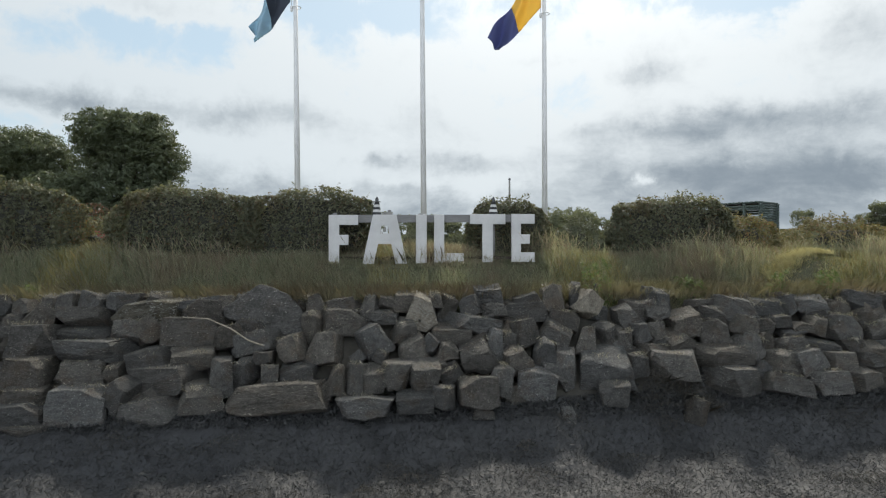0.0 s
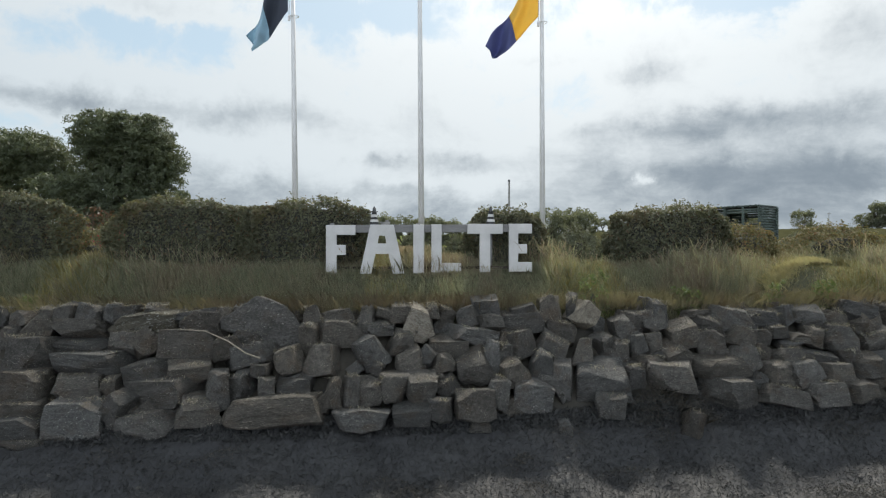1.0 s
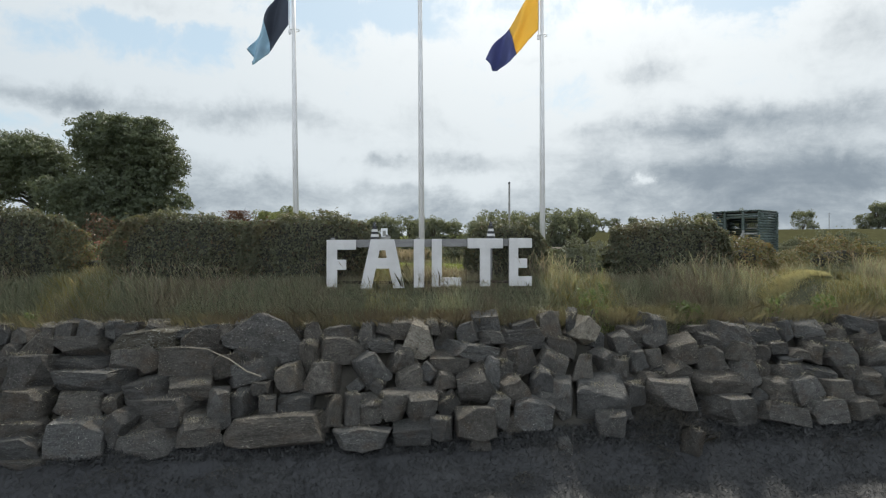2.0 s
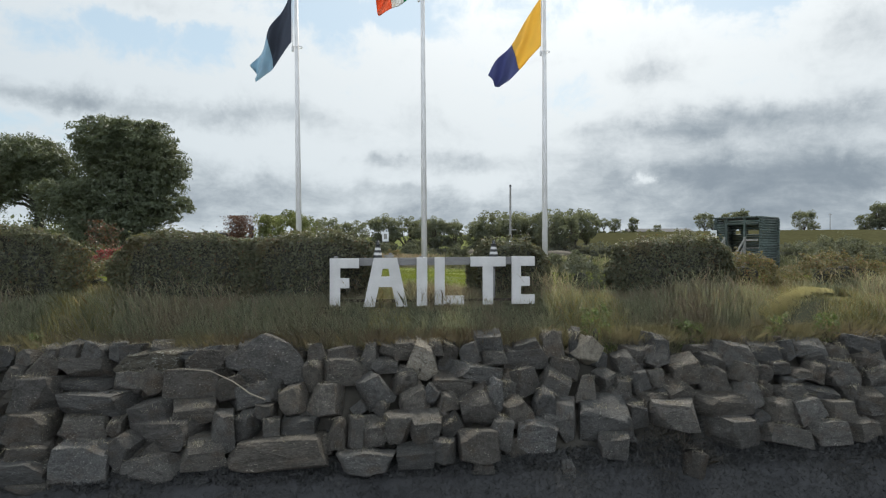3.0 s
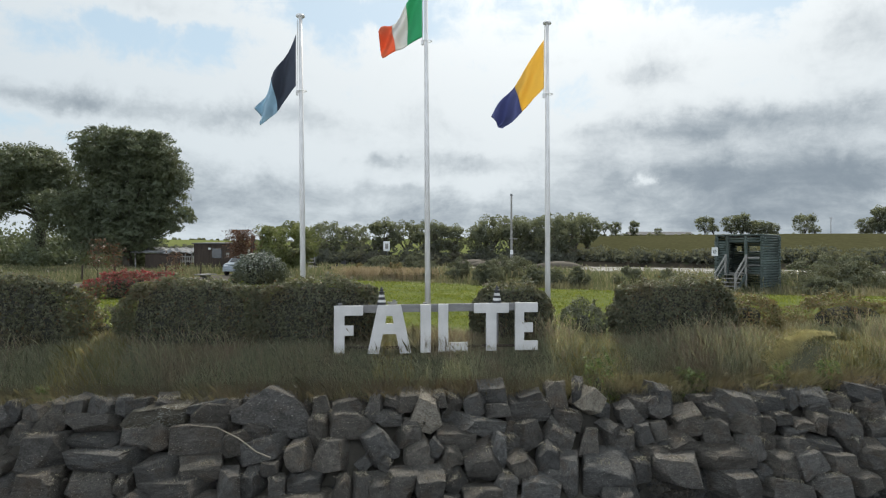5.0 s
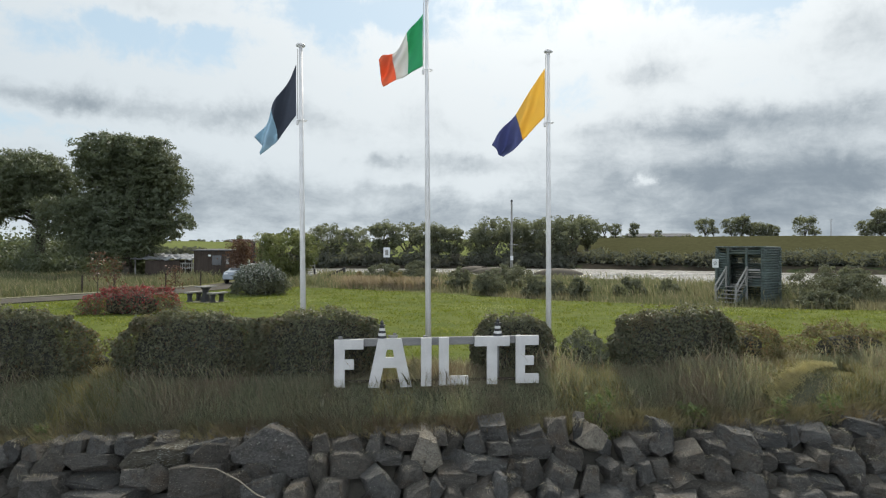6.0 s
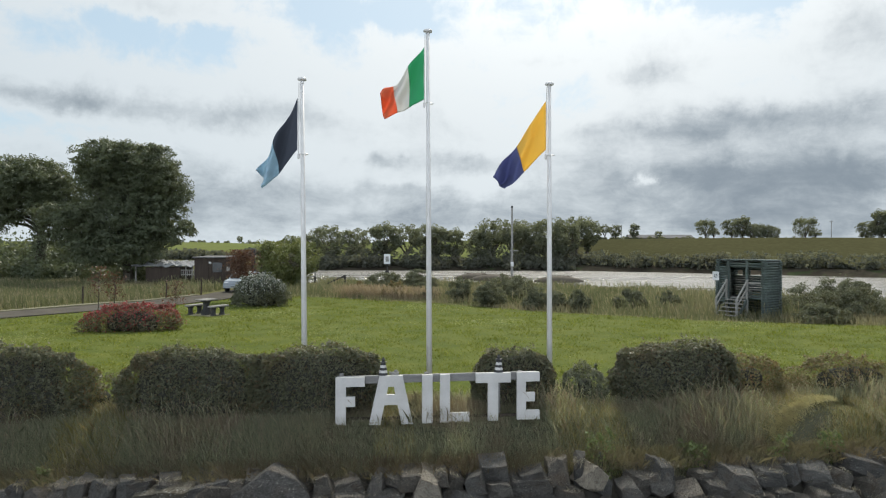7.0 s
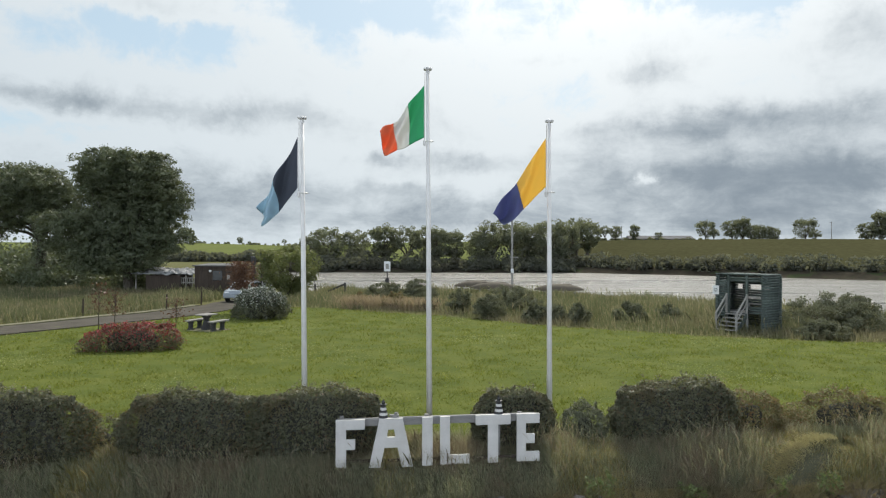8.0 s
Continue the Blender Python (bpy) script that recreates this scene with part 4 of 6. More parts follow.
def viewing_hut():
    """A raised log cabin, open in front, with steps and handrails."""
    w, d, top, floor = 2.48, 1.45, 2.92, 1.0
    ob = thing("viewing_hut", (14.4, 33.4, z_at(14.4, 33) - 0.02), "dark green log viewing hut on stilts with steps", "hut", turn=-55)

    def log(a, b, rad=0.062):
        part("log", rod(a, b, rad, rad * 0.92, 9), GREEN_LOG, ob, smooth=True)

    for k, z in enumerate(np.arange(0.14, top - 0.05, 0.128)):
        log((w, -0.12, z), (w, d + 0.12, z))
        log((0, -0.12, z), (0, d + 0.12, z))
        if not (2.15 < z < 2.33):
            log((-0.12, d, z + 0.03), (w + 0.12, d, z + 0.03))
        else:
            log((-0.12, d, z + 0.03), (0.25, d, z + 0.03))
            log((0.55, d, z + 0.03), (0.95, d, z + 0.03))
            log((2.0, d, z + 0.03), (w + 0.12, d, z + 0.03))
    for z in np.arange(0.78, top - 0.3, 0.128):
        log((-0.12, 0, z + 0.03), (0.55, 0, z + 0.03))
    for z in np.arange(2.62, top - 0.05, 0.128):
        log((0.5, 0, z + 0.03), (w + 0.12, 0, z + 0.03))
    for z in (1.04, 1.17, 1.30):
        log((1.62, 0, z), (w + 0.12, 0, z), 0.05)
    for x in (0.05, 0.62, 1.60, w - 0.05):
        part("post", box((0.12, 0.12, top), (x, -0.03, top / 2), 0.012), GREEN_LOG, ob)
    for x in (0.05, w - 0.05):
        part("post", box((0.12, 0.12, top), (x, d + 0.03, top / 2), 0.012), GREEN_LOG, ob)
    part("guard_rail", box((0.75, 0.05, 0.09), (1.95, -0.05, 1.82), 0.006), GREY_TIMBER, ob)
    for k in range(9):
        part("floor_board", box((w - 0.1, 0.165, 0.04), (w / 2, 0.10 + k * 0.178, floor), 0.004), GREY_TIMBER, ob)
    for k in range(17):
        x = 0.02 + k * (w - 0.04) / 16
        part("roof_log", rod((x, -0.20 + 0.05 * (k % 3), top + 0.05), (x, d + 0.14 + 0.04 * (k % 2), top + 0.03), 0.042 + 0.008 * (k % 2), sides=8), GREEN_LOG, ob, smooth=True)
    part("roof_felt", box((w + 0.05, d + 0.1, 0.03), (w / 2, d / 2, top - 0.005), 0.004), BLACK_PAINT, ob)
    part("bench", box((1.2, 0.32, 0.06), (1.6, d - 0.35, 1.42), 0.006), GREY_TIMBER, ob)
    for x in (1.15, 2.05):
        part("bench_leg", box((0.07, 0.28, 0.40), (x, d - 0.35, 1.21), 0.005), GREY_TIMBER, ob)
    for k in range(5):
        part("step", box((1.05, 0.24, 0.045), (1.10, -0.98 + 0.20 * k, 0.185 * (k + 1)), 0.006), GREY_TIMBER, ob)
    for x in (0.55, 1.65):
        part("stringer", box((0.06, 1.25, 0.18), (x, -0.56, 0.50), 0.006, Matrix.Rotation(radians(43), 4, "X")), GREEN_LOG, ob)
        part("handrail", box((0.07, 1.45, 0.08), (x, -0.56, 1.48), 0.008, Matrix.Rotation(radians(43), 4, "X")), GREY_TIMBER, ob)
        part("mid_rail", box((0.05, 1.3, 0.06), (x, -0.56, 1.12), 0.008, Matrix.Rotation(radians(43), 4, "X")), GREY_TIMBER, ob)
        part("newel", box((0.09, 0.09, 1.05), (x, -1.08, 0.47), 0.008), GREY_TIMBER, ob)
        part("newel", box((0.09, 0.09, 1.8), (x, -0.12, 1.08), 0.008), GREY_TIMBER, ob)
    notice = part("notice", box((0.36, 0.025, 0.46), (-0.02, -0.17, 2.12), 0.004), SIGN_WHITE, ob, "white notice with a dark round symbol")
    bm = bmesh.new()
    for k in range(16):
        a, b = 2 * math.pi * k / 16, 2 * math.pi * (k + 1) / 16
        rod((-0.02 + 0.085 * math.cos(a), -0.188, 2.12 + 0.085 * math.sin(a)), (-0.02 + 0.085 * math.cos(b), -0.188, 2.12 + 0.085 * math.sin(b)), 0.011, sides=6, bm=bm)
    rod((-0.07, -0.188, 2.07), (0.03, -0.188, 2.17), 0.011, sides=6, bm=bm)
    part("symbol", bm, BLACK_PAINT, notice)


viewing_hut()


def mast():
    x, y = 6.95, 66.0
    ob = thing("mast", (x, y, -0.5), "grey timber utility pole at the water's edge", "utility pole")
    part("pole", rod((0, 0, -0.5), (0, 0, 7.9), 0.15, 0.09, 12), GREY_TIMBER, ob)
    part("cap", rod((0, 0, 7.9), (0, 0, 8.1), 0.13, 0.10, 10), DARK_METAL, ob)
    part("crossarm", box((0.9, 0.1, 0.1), (0.2, -0.1, 3.4), 0.01), GREY_TIMBER, ob)
    part("box", box((0.3, 0.2, 0.45), (0, -0.22, 2.0), 0.01), SIGN_WHITE, ob)


mast()


def notice_board(x, y):
    ob = thing("notice_board", (x, y, z_at(x, y)), "small white square notice on a dark post by the river", "sign")
    part("post", box((0.10, 0.10, 3.1), (0, 0, 1.3), 0.01), BLACK_PAINT, ob)
    plate = part("plate", box((0.62, 0.04, 0.95), (0, -0.08, 2.65), 0.008), SIGN_WHITE, ob)
    part("symbol", box((0.30, 0.012, 0.5), (0, -0.11, 2.65), 0.004), GREY_TIMBER, plate)
    part("life_buoy_box", box((0.35, 0.2, 0.8), (0, -0.12, 1.15), 0.02), BLACK_PAINT, ob)


notice_board(-5.6, 60.5)


def upturned_boat(x, y, length, turn, name="upturned_boat"):
    ob = thing(name, (x, y, z_at(x, y) + 0.60), "upturned brown weathered boat hull on the rough grass", "boat", "upturned boats", turn=turn)
    bm = bmesh.new()
    rings, n = [], 14
    for i in range(n + 1):
        s = i / n
        w = 0.75 * math.sin(math.pi * min(0.985, 0.02 + s * 0.965)) ** 0.6
        h = 0.56 * math.sin(math.pi * min(0.985, 0.02 + s * 0.965)) ** 0.6
        rings.append([bm.verts.new(((s - 0.5) * length, w * math.cos(a), h * math.sin(a))) for a in [math.pi * k / 8 for k in range(9)]])
    for a, b in zip(rings, rings[1:]):
        for k in range(8):
            bm.faces.new((a[k], a[k + 1], b[k + 1], b[k]))
    bm.faces.new(rings[0])
    bm.faces.new(rings[-1])
    part("hull", bm, HULL, ob, smooth=True)
    part("keel", box((length * 0.5, 0.05, 0.06), (0, 0, 0.53), 0.01), HULL, ob)
    part("gunwale", box((length * 0.78, 1.3, 0.05), (0, 0, 0.0), 0.01), HULL, ob)
    for s in (-0.3, 0.3):
        part("trestle", box((0.15, 1.2, 0.8), (s * length, 0, -0.40), 0.01), GREY_TIMBER, ob)


upturned_boat(4.35, 56.5, 4.4, 4)
upturned_boat(2.8, 58.8, 4.0, 6)
upturned_boat(9.9, 55.0, 4.3, -3)


def car():
    """A hatchback, side on to the lane, half hidden by the silver shrub."""
    x, y = -15.35, 48.0
    ob = thing("parked_car", (x, y, z_at(x, y) + 0.03), "pale blue-grey hatchback parked on the lane", "car", turn=86)
    side = [(-1.95, 0.32), (-1.98, 0.62), (-1.80, 0.86), (-1.10, 0.97), (-0.45, 1.40), (0.55, 1.47), (1.45, 1.38), (1.88, 0.95), (1.98, 0.60), (1.95, 0.32)]
    bm = bmesh.new()
    rings = []
    for yy, f in ((-0.84, 0.93), (-0.80, 1.0), (0.80, 1.0), (0.84, 0.93)):
        rings.append([bm.verts.new((px * (0.5 + 0.5 * f), yy * (1.0 if pz < 1.0 else 0.80), 0.32 + (pz - 0.32) * f)) for px, pz in side])
    for a, b in zip(rings, rings[1:]):
        for k in range(len(side)):
            bm.faces.new((a[k], a[(k + 1) % len(side)], b[(k + 1) % len(side)], b[k]))
    bm.faces.new(rings[0])
    bm.faces.new(rings[-1])
    part("body", bm, CAR_PAINT, ob)
    for s in (-1, 1):
        bm = bmesh.new()
        bm.faces.new([bm.verts.new((px, s * 0.855 - s * 0.09 * max(0, (pz - 0.95)) / 0.5, pz)) for px, pz in ((-0.95, 0.98), (-0.42, 1.33), (0.5, 1.38), (1.3, 1.30), (1.5, 1.0))])
        made = bmesh.ops.extrude_face_region(bm, geom=bm.faces[:])
        bmesh.ops.translate(bm, vec=(0, -s * 0.10, 0), verts=[v for v in made["geom"] if isinstance(v, bmesh.types.BMVert)])
        part("side_window", bm, GLASS_DARK, ob)
        for wx in (-1.25, 1.22):
            wheel = part("wheel", rod((wx, s * 0.72, 0.31), (wx, s * 0.88, 0.31), 0.31, sides=20), RUBBER, ob)
            part("rim", rod((wx, s * 0.87, 0.31), (wx, s * 0.895, 0.31), 0.20, sides=14), SIGN_WHITE, wheel)
        part("headlight", box((0.10, 0.30, 0.14), (-1.86, s * 0.60, 0.72), 0.02), SIGN_WHITE, ob)
    part("windscreen", box((0.04, 1.25, 0.62), (-0.80, 0, 1.20), 0.01, Matrix.Rotation(radians(56), 4, "Y")), GLASS_DARK, ob)
    part("bumper", box((0.12, 1.6, 0.22), (-1.97, 0, 0.45), 0.03), CAR_PAINT, ob)


car()


def shed():
    x, y = -20.0, 56.0
    ob = thing("shed", (x, y, z_at(x, y)), "dark brown boarded flat-roofed shed with a small window", "shed", turn=-3)
    part("wall", box((3.4, 3.0, 2.5), (0, 0, 1.25), 0.01), CREOSOTE, ob)
    for k in range(22):
        part("board", box((0.14, 0.03, 2.45), (-1.62 + k * 0.154, -1.515, 1.24), 0.004), CREOSOTE, ob)
    part("roof", box((3.7, 3.4, 0.10), (0, 0, 2.54), 0.02, Matrix.Rotation(radians(1.5), 4, "X")), ROOF_METAL, ob)
    win = part("window", box((0.85, 0.05, 0.85), (0.35, -1.545, 1.65), 0.01), GLASS_DARK, ob)
    part("frame", box((0.95, 0.03, 0.07), (0.35, -1.55, 1.19), 0.005), CREOSOTE, win)
    part("notice", box((0.22, 0.02, 0.16), (-0.3, -1.545, 2.05), 0.004), SIGN_WHITE, ob)
    part("notice", box((0.26, 0.02, 0.4), (1.3, -1.545, 1.5), 0.004), GREY_TIMBER, ob)
    part("door", box((0.85, 0.05, 1.95), (-0.85, -1.545, 1.0), 0.01), CREOSOTE, ob)


shed()


def lean_to():
    x, y = -25.5, 58.0
    ob = thing("lean_to", (x, y, z_at(x, y)), "low dark shed roofed with crumpled pale sheeting", "shed", turn=-2)
    part("wall", box((3.2, 2.6, 1.55), (0.1, 0, 0.78), 0.01), CREOSOTE, ob)
    bm = bmesh.new()
    bmesh.ops.create_grid(bm, x_segments=56, y_segments=34, size=0.5, matrix=Matrix.Translation((0.1, 0.3, 1.85)) @ Matrix.Diagonal((5.6, 3.8, 1, 1)))
    for w in bm.verts:
        w.co.z += 0.16 * noise.noise(w.co * 1.7) + 0.15 * noise.noise(Vector((w.co.x * 2.2, w.co.y * 6.0, 3.0))) + 0.11 * w.co.y
    top = part("sheeting", bm, SHEETING, ob)
    solid = top.modifiers.new("thick", "SOLIDIFY")
    solid.thickness = 0.05
    for px in (-2.5, 2.1, 2.7):
        part("post", box((0.1, 0.1, 1.8), (px, -1.1, 0.9), 0.01), GREY_TIMBER, ob)
    for z in (0.9, 1.3):
        part("rail", box((1.6, 0.05, 0.09), (2.2, -1.15, z), 0.005), GREY_TIMBER, ob)
    for k in range(8):
        part("picket", box((0.07, 0.03, 0.6), (1.5 + k * 0.2, -1.19, 1.05), 0.004), GREY_TIMBER, ob)


lean_to()


def gate_posts():
    """Dark mooring posts and a field gate behind the silver shrub."""
    for x, h in ((-18.0, 3.2), (-17.1, 3.0)):
        ob = thing("mooring_post", (x, 59.0, z_at(x, 59.0)), "tall dark timber mooring post", "post", "mooring posts")
        part("timber", rod((0, 0, -0.3), (0, 0, h), 0.24, 0.22, 10), BLACK_PAINT, ob)
        part("cap", rod((0, 0, h), (0, 0, h + 0.12), 0.26, 0.20, 10), DARK_METAL, ob)
    ob = thing("field_gate", (-14.2, 57.0, z_at(-14.2, 57.0)), "grey tubular metal field gate", "gate")
    for z in (0.5, 0.8, 1.1, 1.4):
        part("bar", rod((-2.4, 0, z), (2.4, 0, z), 0.035, sides=8), GREY_TIMBER, ob)
    for x in (-2.4, 0.0, 2.4):
        part("upright", rod((x, 0, -0.1), (x, 0, 1.5), 0.05, sides=8), GREY_TIMBER, ob)
    ob = thing("slip_ramp", (-9.7, 56.0, z_at(-9.7, 56.0)), "dark propped timber at the head of a slipway", "timber")
    part("prop", box((1.7, 0.18, 0.16), (0, 0, 0.55), 0.02, Matrix.Rotation(radians(-24), 4, "Y")), BLACK_PAINT, ob)
    part("leg", box((0.2, 0.2, 1.1), (0.75, 0, 0.45), 0.02), BLACK_PAINT, ob)
    part("leg", box((0.14, 0.14, 0.9), (-1.9, 0, 0.4), 0.02), BLACK_PAINT, ob)


gate_posts()


def fence_posts():
    for k, (x, y) in enumerate([(-25.5, 33.6), (-21.5, 37.2), (-20.3, 38.6), (-18.4, 41.4), (-17.3, 44.5), (-29.5, 31.4), (-34.0, 29.0)]):
        ob = thing("fence_post", (x, y, z_at(x, y)), "short dark wooden fence post in long grass", "post", "fence posts by the lane")
        part("stake", rod((0, 0, -0.2), (0.03, 0, 1.0), 0.055, 0.05, 8), CREOSOTE, ob)
        part("top", rod((0.03, 0, 1.0), (0.03, 0, 1.04), 0.05, 0.02, 8), CREOSOTE, ob)


fence_posts()


# ------------------------------------------------------------------ trees
def grow_tree(name, label, height, width, seed, clumps, per_clump, leaf, leaf_mat, trunk=0.035, bare=0.18, forks=9, droop=0.0, group="", lean=0.0, clump_r=0.16, square=0.35, low=-0.35):
    """A tapered trunk with limbs and twigs, and a crown of leaf clumps hung on the limbs."""
    rng = np.random.default_rng(seed)
    ob = thing(name, (0, 0, 0), label, "tree", group)
    bm = bmesh.new()
    r0 = trunk * height

    def limb(points, r1, r2):
        n = len(points) - 1
        for i in range(n):
            rod(points[i], points[i + 1], r1 + (r2 - r1) * i / n, r1 + (r2 - r1) * (i + 1) / n, 8, bm)

    split = Vector((lean * height * 0.2, 0, height * (bare + 0.10)))
    limb([Vector((0, 0, -0.3)), Vector((0.0, 0, height * 0.08)), split], r0 * 1.25, r0 * 0.8)
    centres = []
    for i in range(clumps):
        d = unit(rng, 1)[0]
        d[2] = rng.uniform(low, 1.0) if low < -0.5 else abs(d[2]) * 1.1 + low
        d /= np.linalg.norm(d)
        k = square / max(abs(d)) + 1 - square
        r = k * rng.uniform(0.55, 0.92)
        pinch = 1.0 + 0.5 * min(d[2], 0.0) if low < -0.5 else 1.0
        mid = (1 + bare) / 2
        c = Vector((d[0] * r * pinch * width / 2 + lean * height, d[1] * r * pinch * width / 2, height * (mid + d[2] * r * (1 - bare) / 2)))
        centres.append(c)
    for i in range(forks):
        c = centres[i % len(centres)]
        mid = split.lerp(c, 0.5) + Vector((rng.normal() * 0.04, rng.normal() * 0.04, 0.05)) * height
        limb([split + Vector((0, 0, -height * 0.05 * rng.uniform())), mid, c], r0 * rng.uniform(0.3, 0.5), r0 * 0.06)
        for _ in range(2):
            c2 = centres[int(rng.integers(len(centres)))]
            if (c2 - mid).length < width * 0.5:
                limb([mid, mid.lerp(c2, 0.5) + Vector((0, 0, 0.02 * height)), c2], r0 * 0.14, r0 * 0.03)
    part("trunk", bm, BARK, ob)
    at, nrm = [], []
    for c in centres:
        s = clump_r * width * rng.uniform(0.6, 1.25)
        d = unit(rng, per_clump)
        r = rng.uniform(0.35, 1.0, per_clump) ** 0.5
        q = d * r[:, None] * s * np.array([1.0, 1.0, 0.72]) + np.array(c)
        q[:, 2] -= droop * (np.abs(d[:, 0]) ** 2) * s
        at.append(q)
        nrm.append(d * 0.4 + np.array([0, 0, 0.4]))
    part("crown", leaves("crown", np.concatenate(at), leaf, leaf_mat, rng, np.concatenate(nrm), 0.8, 0.6), None, ob)
    return ob


def plant(ob, x, y, scale=1.0, turn=0.0, wide=1.0, sink=0.1):
    m = Matrix.Translation((x, y, z_at(x, y) - sink)) @ Matrix.Rotation(radians(turn), 4, "Z") @ Matrix.Diagonal((scale * wide, scale * wide, scale, 1))
    ob.matrix_world = m
    return ob


def lobed_tree(name, label, lobes, sprays, per_spray, leaf, material, trunk, fork, seed, inside, ivy=0):
    """A big tree: trunk and limbs to each mass of the crown, and leaf sprays over the masses. Lobes are x, height, half width, half height."""
    rng = np.random.default_rng(seed)
    ob = thing(name, (0, 0, 0), label, "tree")
    bm = bmesh.new()

    def limb(a, b, r1, r2, bow):
        a, b = Vector(a), Vector(b)
        pts = [a.lerp(b, k / 4) + Vector((0, 0, bow * math.sin(math.pi * k / 4))) + Vector(rng.normal(size=3)) * 0.10 * (0 < k < 4) for k in range(5)]
        for k in range(4):
            rod(pts[k], pts[k + 1], r1 + (r2 - r1) * k / 4, r1 + (r2 - r1) * (k + 1) / 4, 7, bm)

    limb((0, 0, -0.4), (0.1, 0, fork), trunk * 1.25, trunk * 0.8, 0.0)
    c = np.array([(x, rng.uniform(-0.45, 0.45) * rx, z) for x, z, rx, rz in lobes])
    r = np.array([(max(0.6, rx - 0.5), 0.85 * rx, max(0.45, rz - 0.45)) for x, z, rx, rz in lobes])
    for p, q in zip(c, r):
        start = (0.1 + 0.15 * rng.normal(), 0.1 * rng.normal(), min(fork, p[2] * 0.8))
        limb(start, p, trunk * rng.uniform(0.25, 0.45), trunk * 0.09, 0.4)
        for _ in range(4):
            d = unit(rng, 1)[0]
            limb(p, p + d * q * 0.85, trunk * 0.10, trunk * 0.02, 0.2)
    part("trunk", bm, BARK, ob)
    share = r[:, 0] * r[:, 2]
    count = np.maximum(6, (sprays * share / share.sum()).astype(int))
    at, nrm = [], []
    for k in range(len(c)):
        for _ in range(count[k]):
            d = unit(rng, 1)[0]
            p = c[k] + d * r[k] * rng.uniform(0.78, 1.12)
            if p[2] < 0.4:
                continue
            depth = np.sqrt((((p - c) / r) ** 2).sum(1))
            if np.delete(depth, k).min() < 0.62 and rng.uniform() < 0.8:
                continue
            size = rng.uniform(0.25, 0.75)
            e = unit(rng, per_spray) * (rng.uniform(0.1, 1, per_spray) ** 0.5)[:, None] * np.array([size, size, size * 0.62])
            e[:, 2] -= 0.5 * (e[:, 0] ** 2 + e[:, 1] ** 2)        # sprays hang at their ends
            at.append(p + e + d * 0.12)
            nrm.append(e / (np.linalg.norm(e, axis=1, keepdims=True) + 1e-6) * 0.3 + np.array([0, 0, 0.45]) + d * 0.35)
    inner = []
    for k in range(len(c)):
        m = int(inside * share[k] / share.sum())
        inner.append(c[k] + unit(rng, m) * (rng.uniform(0.1, 1.0, m) ** 0.5)[:, None] * r[k] * 0.80)
    inner = np.concatenate(inner)
    inner = inner[inner[:, 2] > 0.5]
    part("inner_foliage", leaves("inner_foliage", inner, 0.42, material, rng, None, 1.0, 0.55), None, ob)
    if ivy:
        a, z = rng.uniform(0, 2 * math.pi, ivy), rng.uniform(0.1, fork + 1.0, ivy)
        w = trunk * 1.25 + np.abs(rng.normal(size=ivy)) * 0.22
        at.append(np.stack([np.cos(a) * w, np.sin(a) * w, z], 1))
        nrm.append(np.stack([np.cos(a), np.sin(a), np.full(ivy, 0.3)], 1))
    part("crown", leaves("crown", np.concatenate(at), leaf, material, rng, np.concatenate(nrm), 0.75, 0.45), None, ob)
    return ob


ASH_LOBES = [(-0.23, 9.67, 3.9, 3.5), (-1.53, 11.4, 3.0, 2.1), (2.2, 10.5, 2.7, 2.6), (-2.56, 9.15, 2.6, 2.6), (3.66, 8.27, 2.3, 2.7), (-0.23, 6.3, 4.2, 3.1), (2.73, 4.84, 2.5, 1.8), (-3.6, 5.78, 2.6, 2.3),
             (-6.2, 6.5, 2.0, 1.3), (5.7, 5.4, 1.1, 1.2), (0.0, 3.4, 3.5, 2.1), (-3.1, 3.4, 2.3, 1.9), (-6.0, 4.7, 1.8, 1.2), (-4.0, 10.5, 1.2, 1.1), (2.8, 12.4, 1.2, 0.8), (-2.0, 12.7, 1.5, 0.8), (0.5, 12.6, 1.8, 0.8)]
PALE_LOBES = [(-0.2, 10.3, 3.2, 2.2), (-3.6, 9.9, 3.4, 2.7), (-1.9, 8.3, 3.4, 2.0), (-7.0, 9.9, 3.4, 3.3), (1.5, 9.6, 1.9, 2.2), (-2.5, 11.4, 2.8, 1.3), (0.0, 11.5, 2.2, 1.1), (-3.6, 7.2, 2.1, 0.8), (-6.1, 7.0, 2.2, 1.5), (-0.2, 7.6, 1.5, 1.3), (-2.2, 6.4, 1.9, 0.9), (1.6, 6.8, 1.7, 1.5), (3.3, 8.9, 1.9, 2.3), (3.4, 6.6, 1.7, 1.6), (-4.8, 6.1, 2.4, 1.4)]
plant(lobed_tree("ash_tree", "large leafy ash tree with a broad rounded crown", ASH_LOBES, 1750, 44, 0.25, LEAF_TREE, 0.42, 2.6, 51, 15000), -29.3, 58.0)
plant(lobed_tree("ash_tree", "tall leafy tree with an ivy-clad leaning trunk", PALE_LOBES, 1150, 42, 0.25, LEAF_TREE, 0.42, 6.5, 52, 8500, 2600), -40.6, 63.0)
plant(grow_tree("willow_shrub", "bushy pale green willow by the slipway", 4.5, 5.2, 53, 100, 200, 0.17, LEAF_SHRUB, 0.02, 0.0, 12, clump_r=0.12, low=-1.0), -13.0, 52.0)

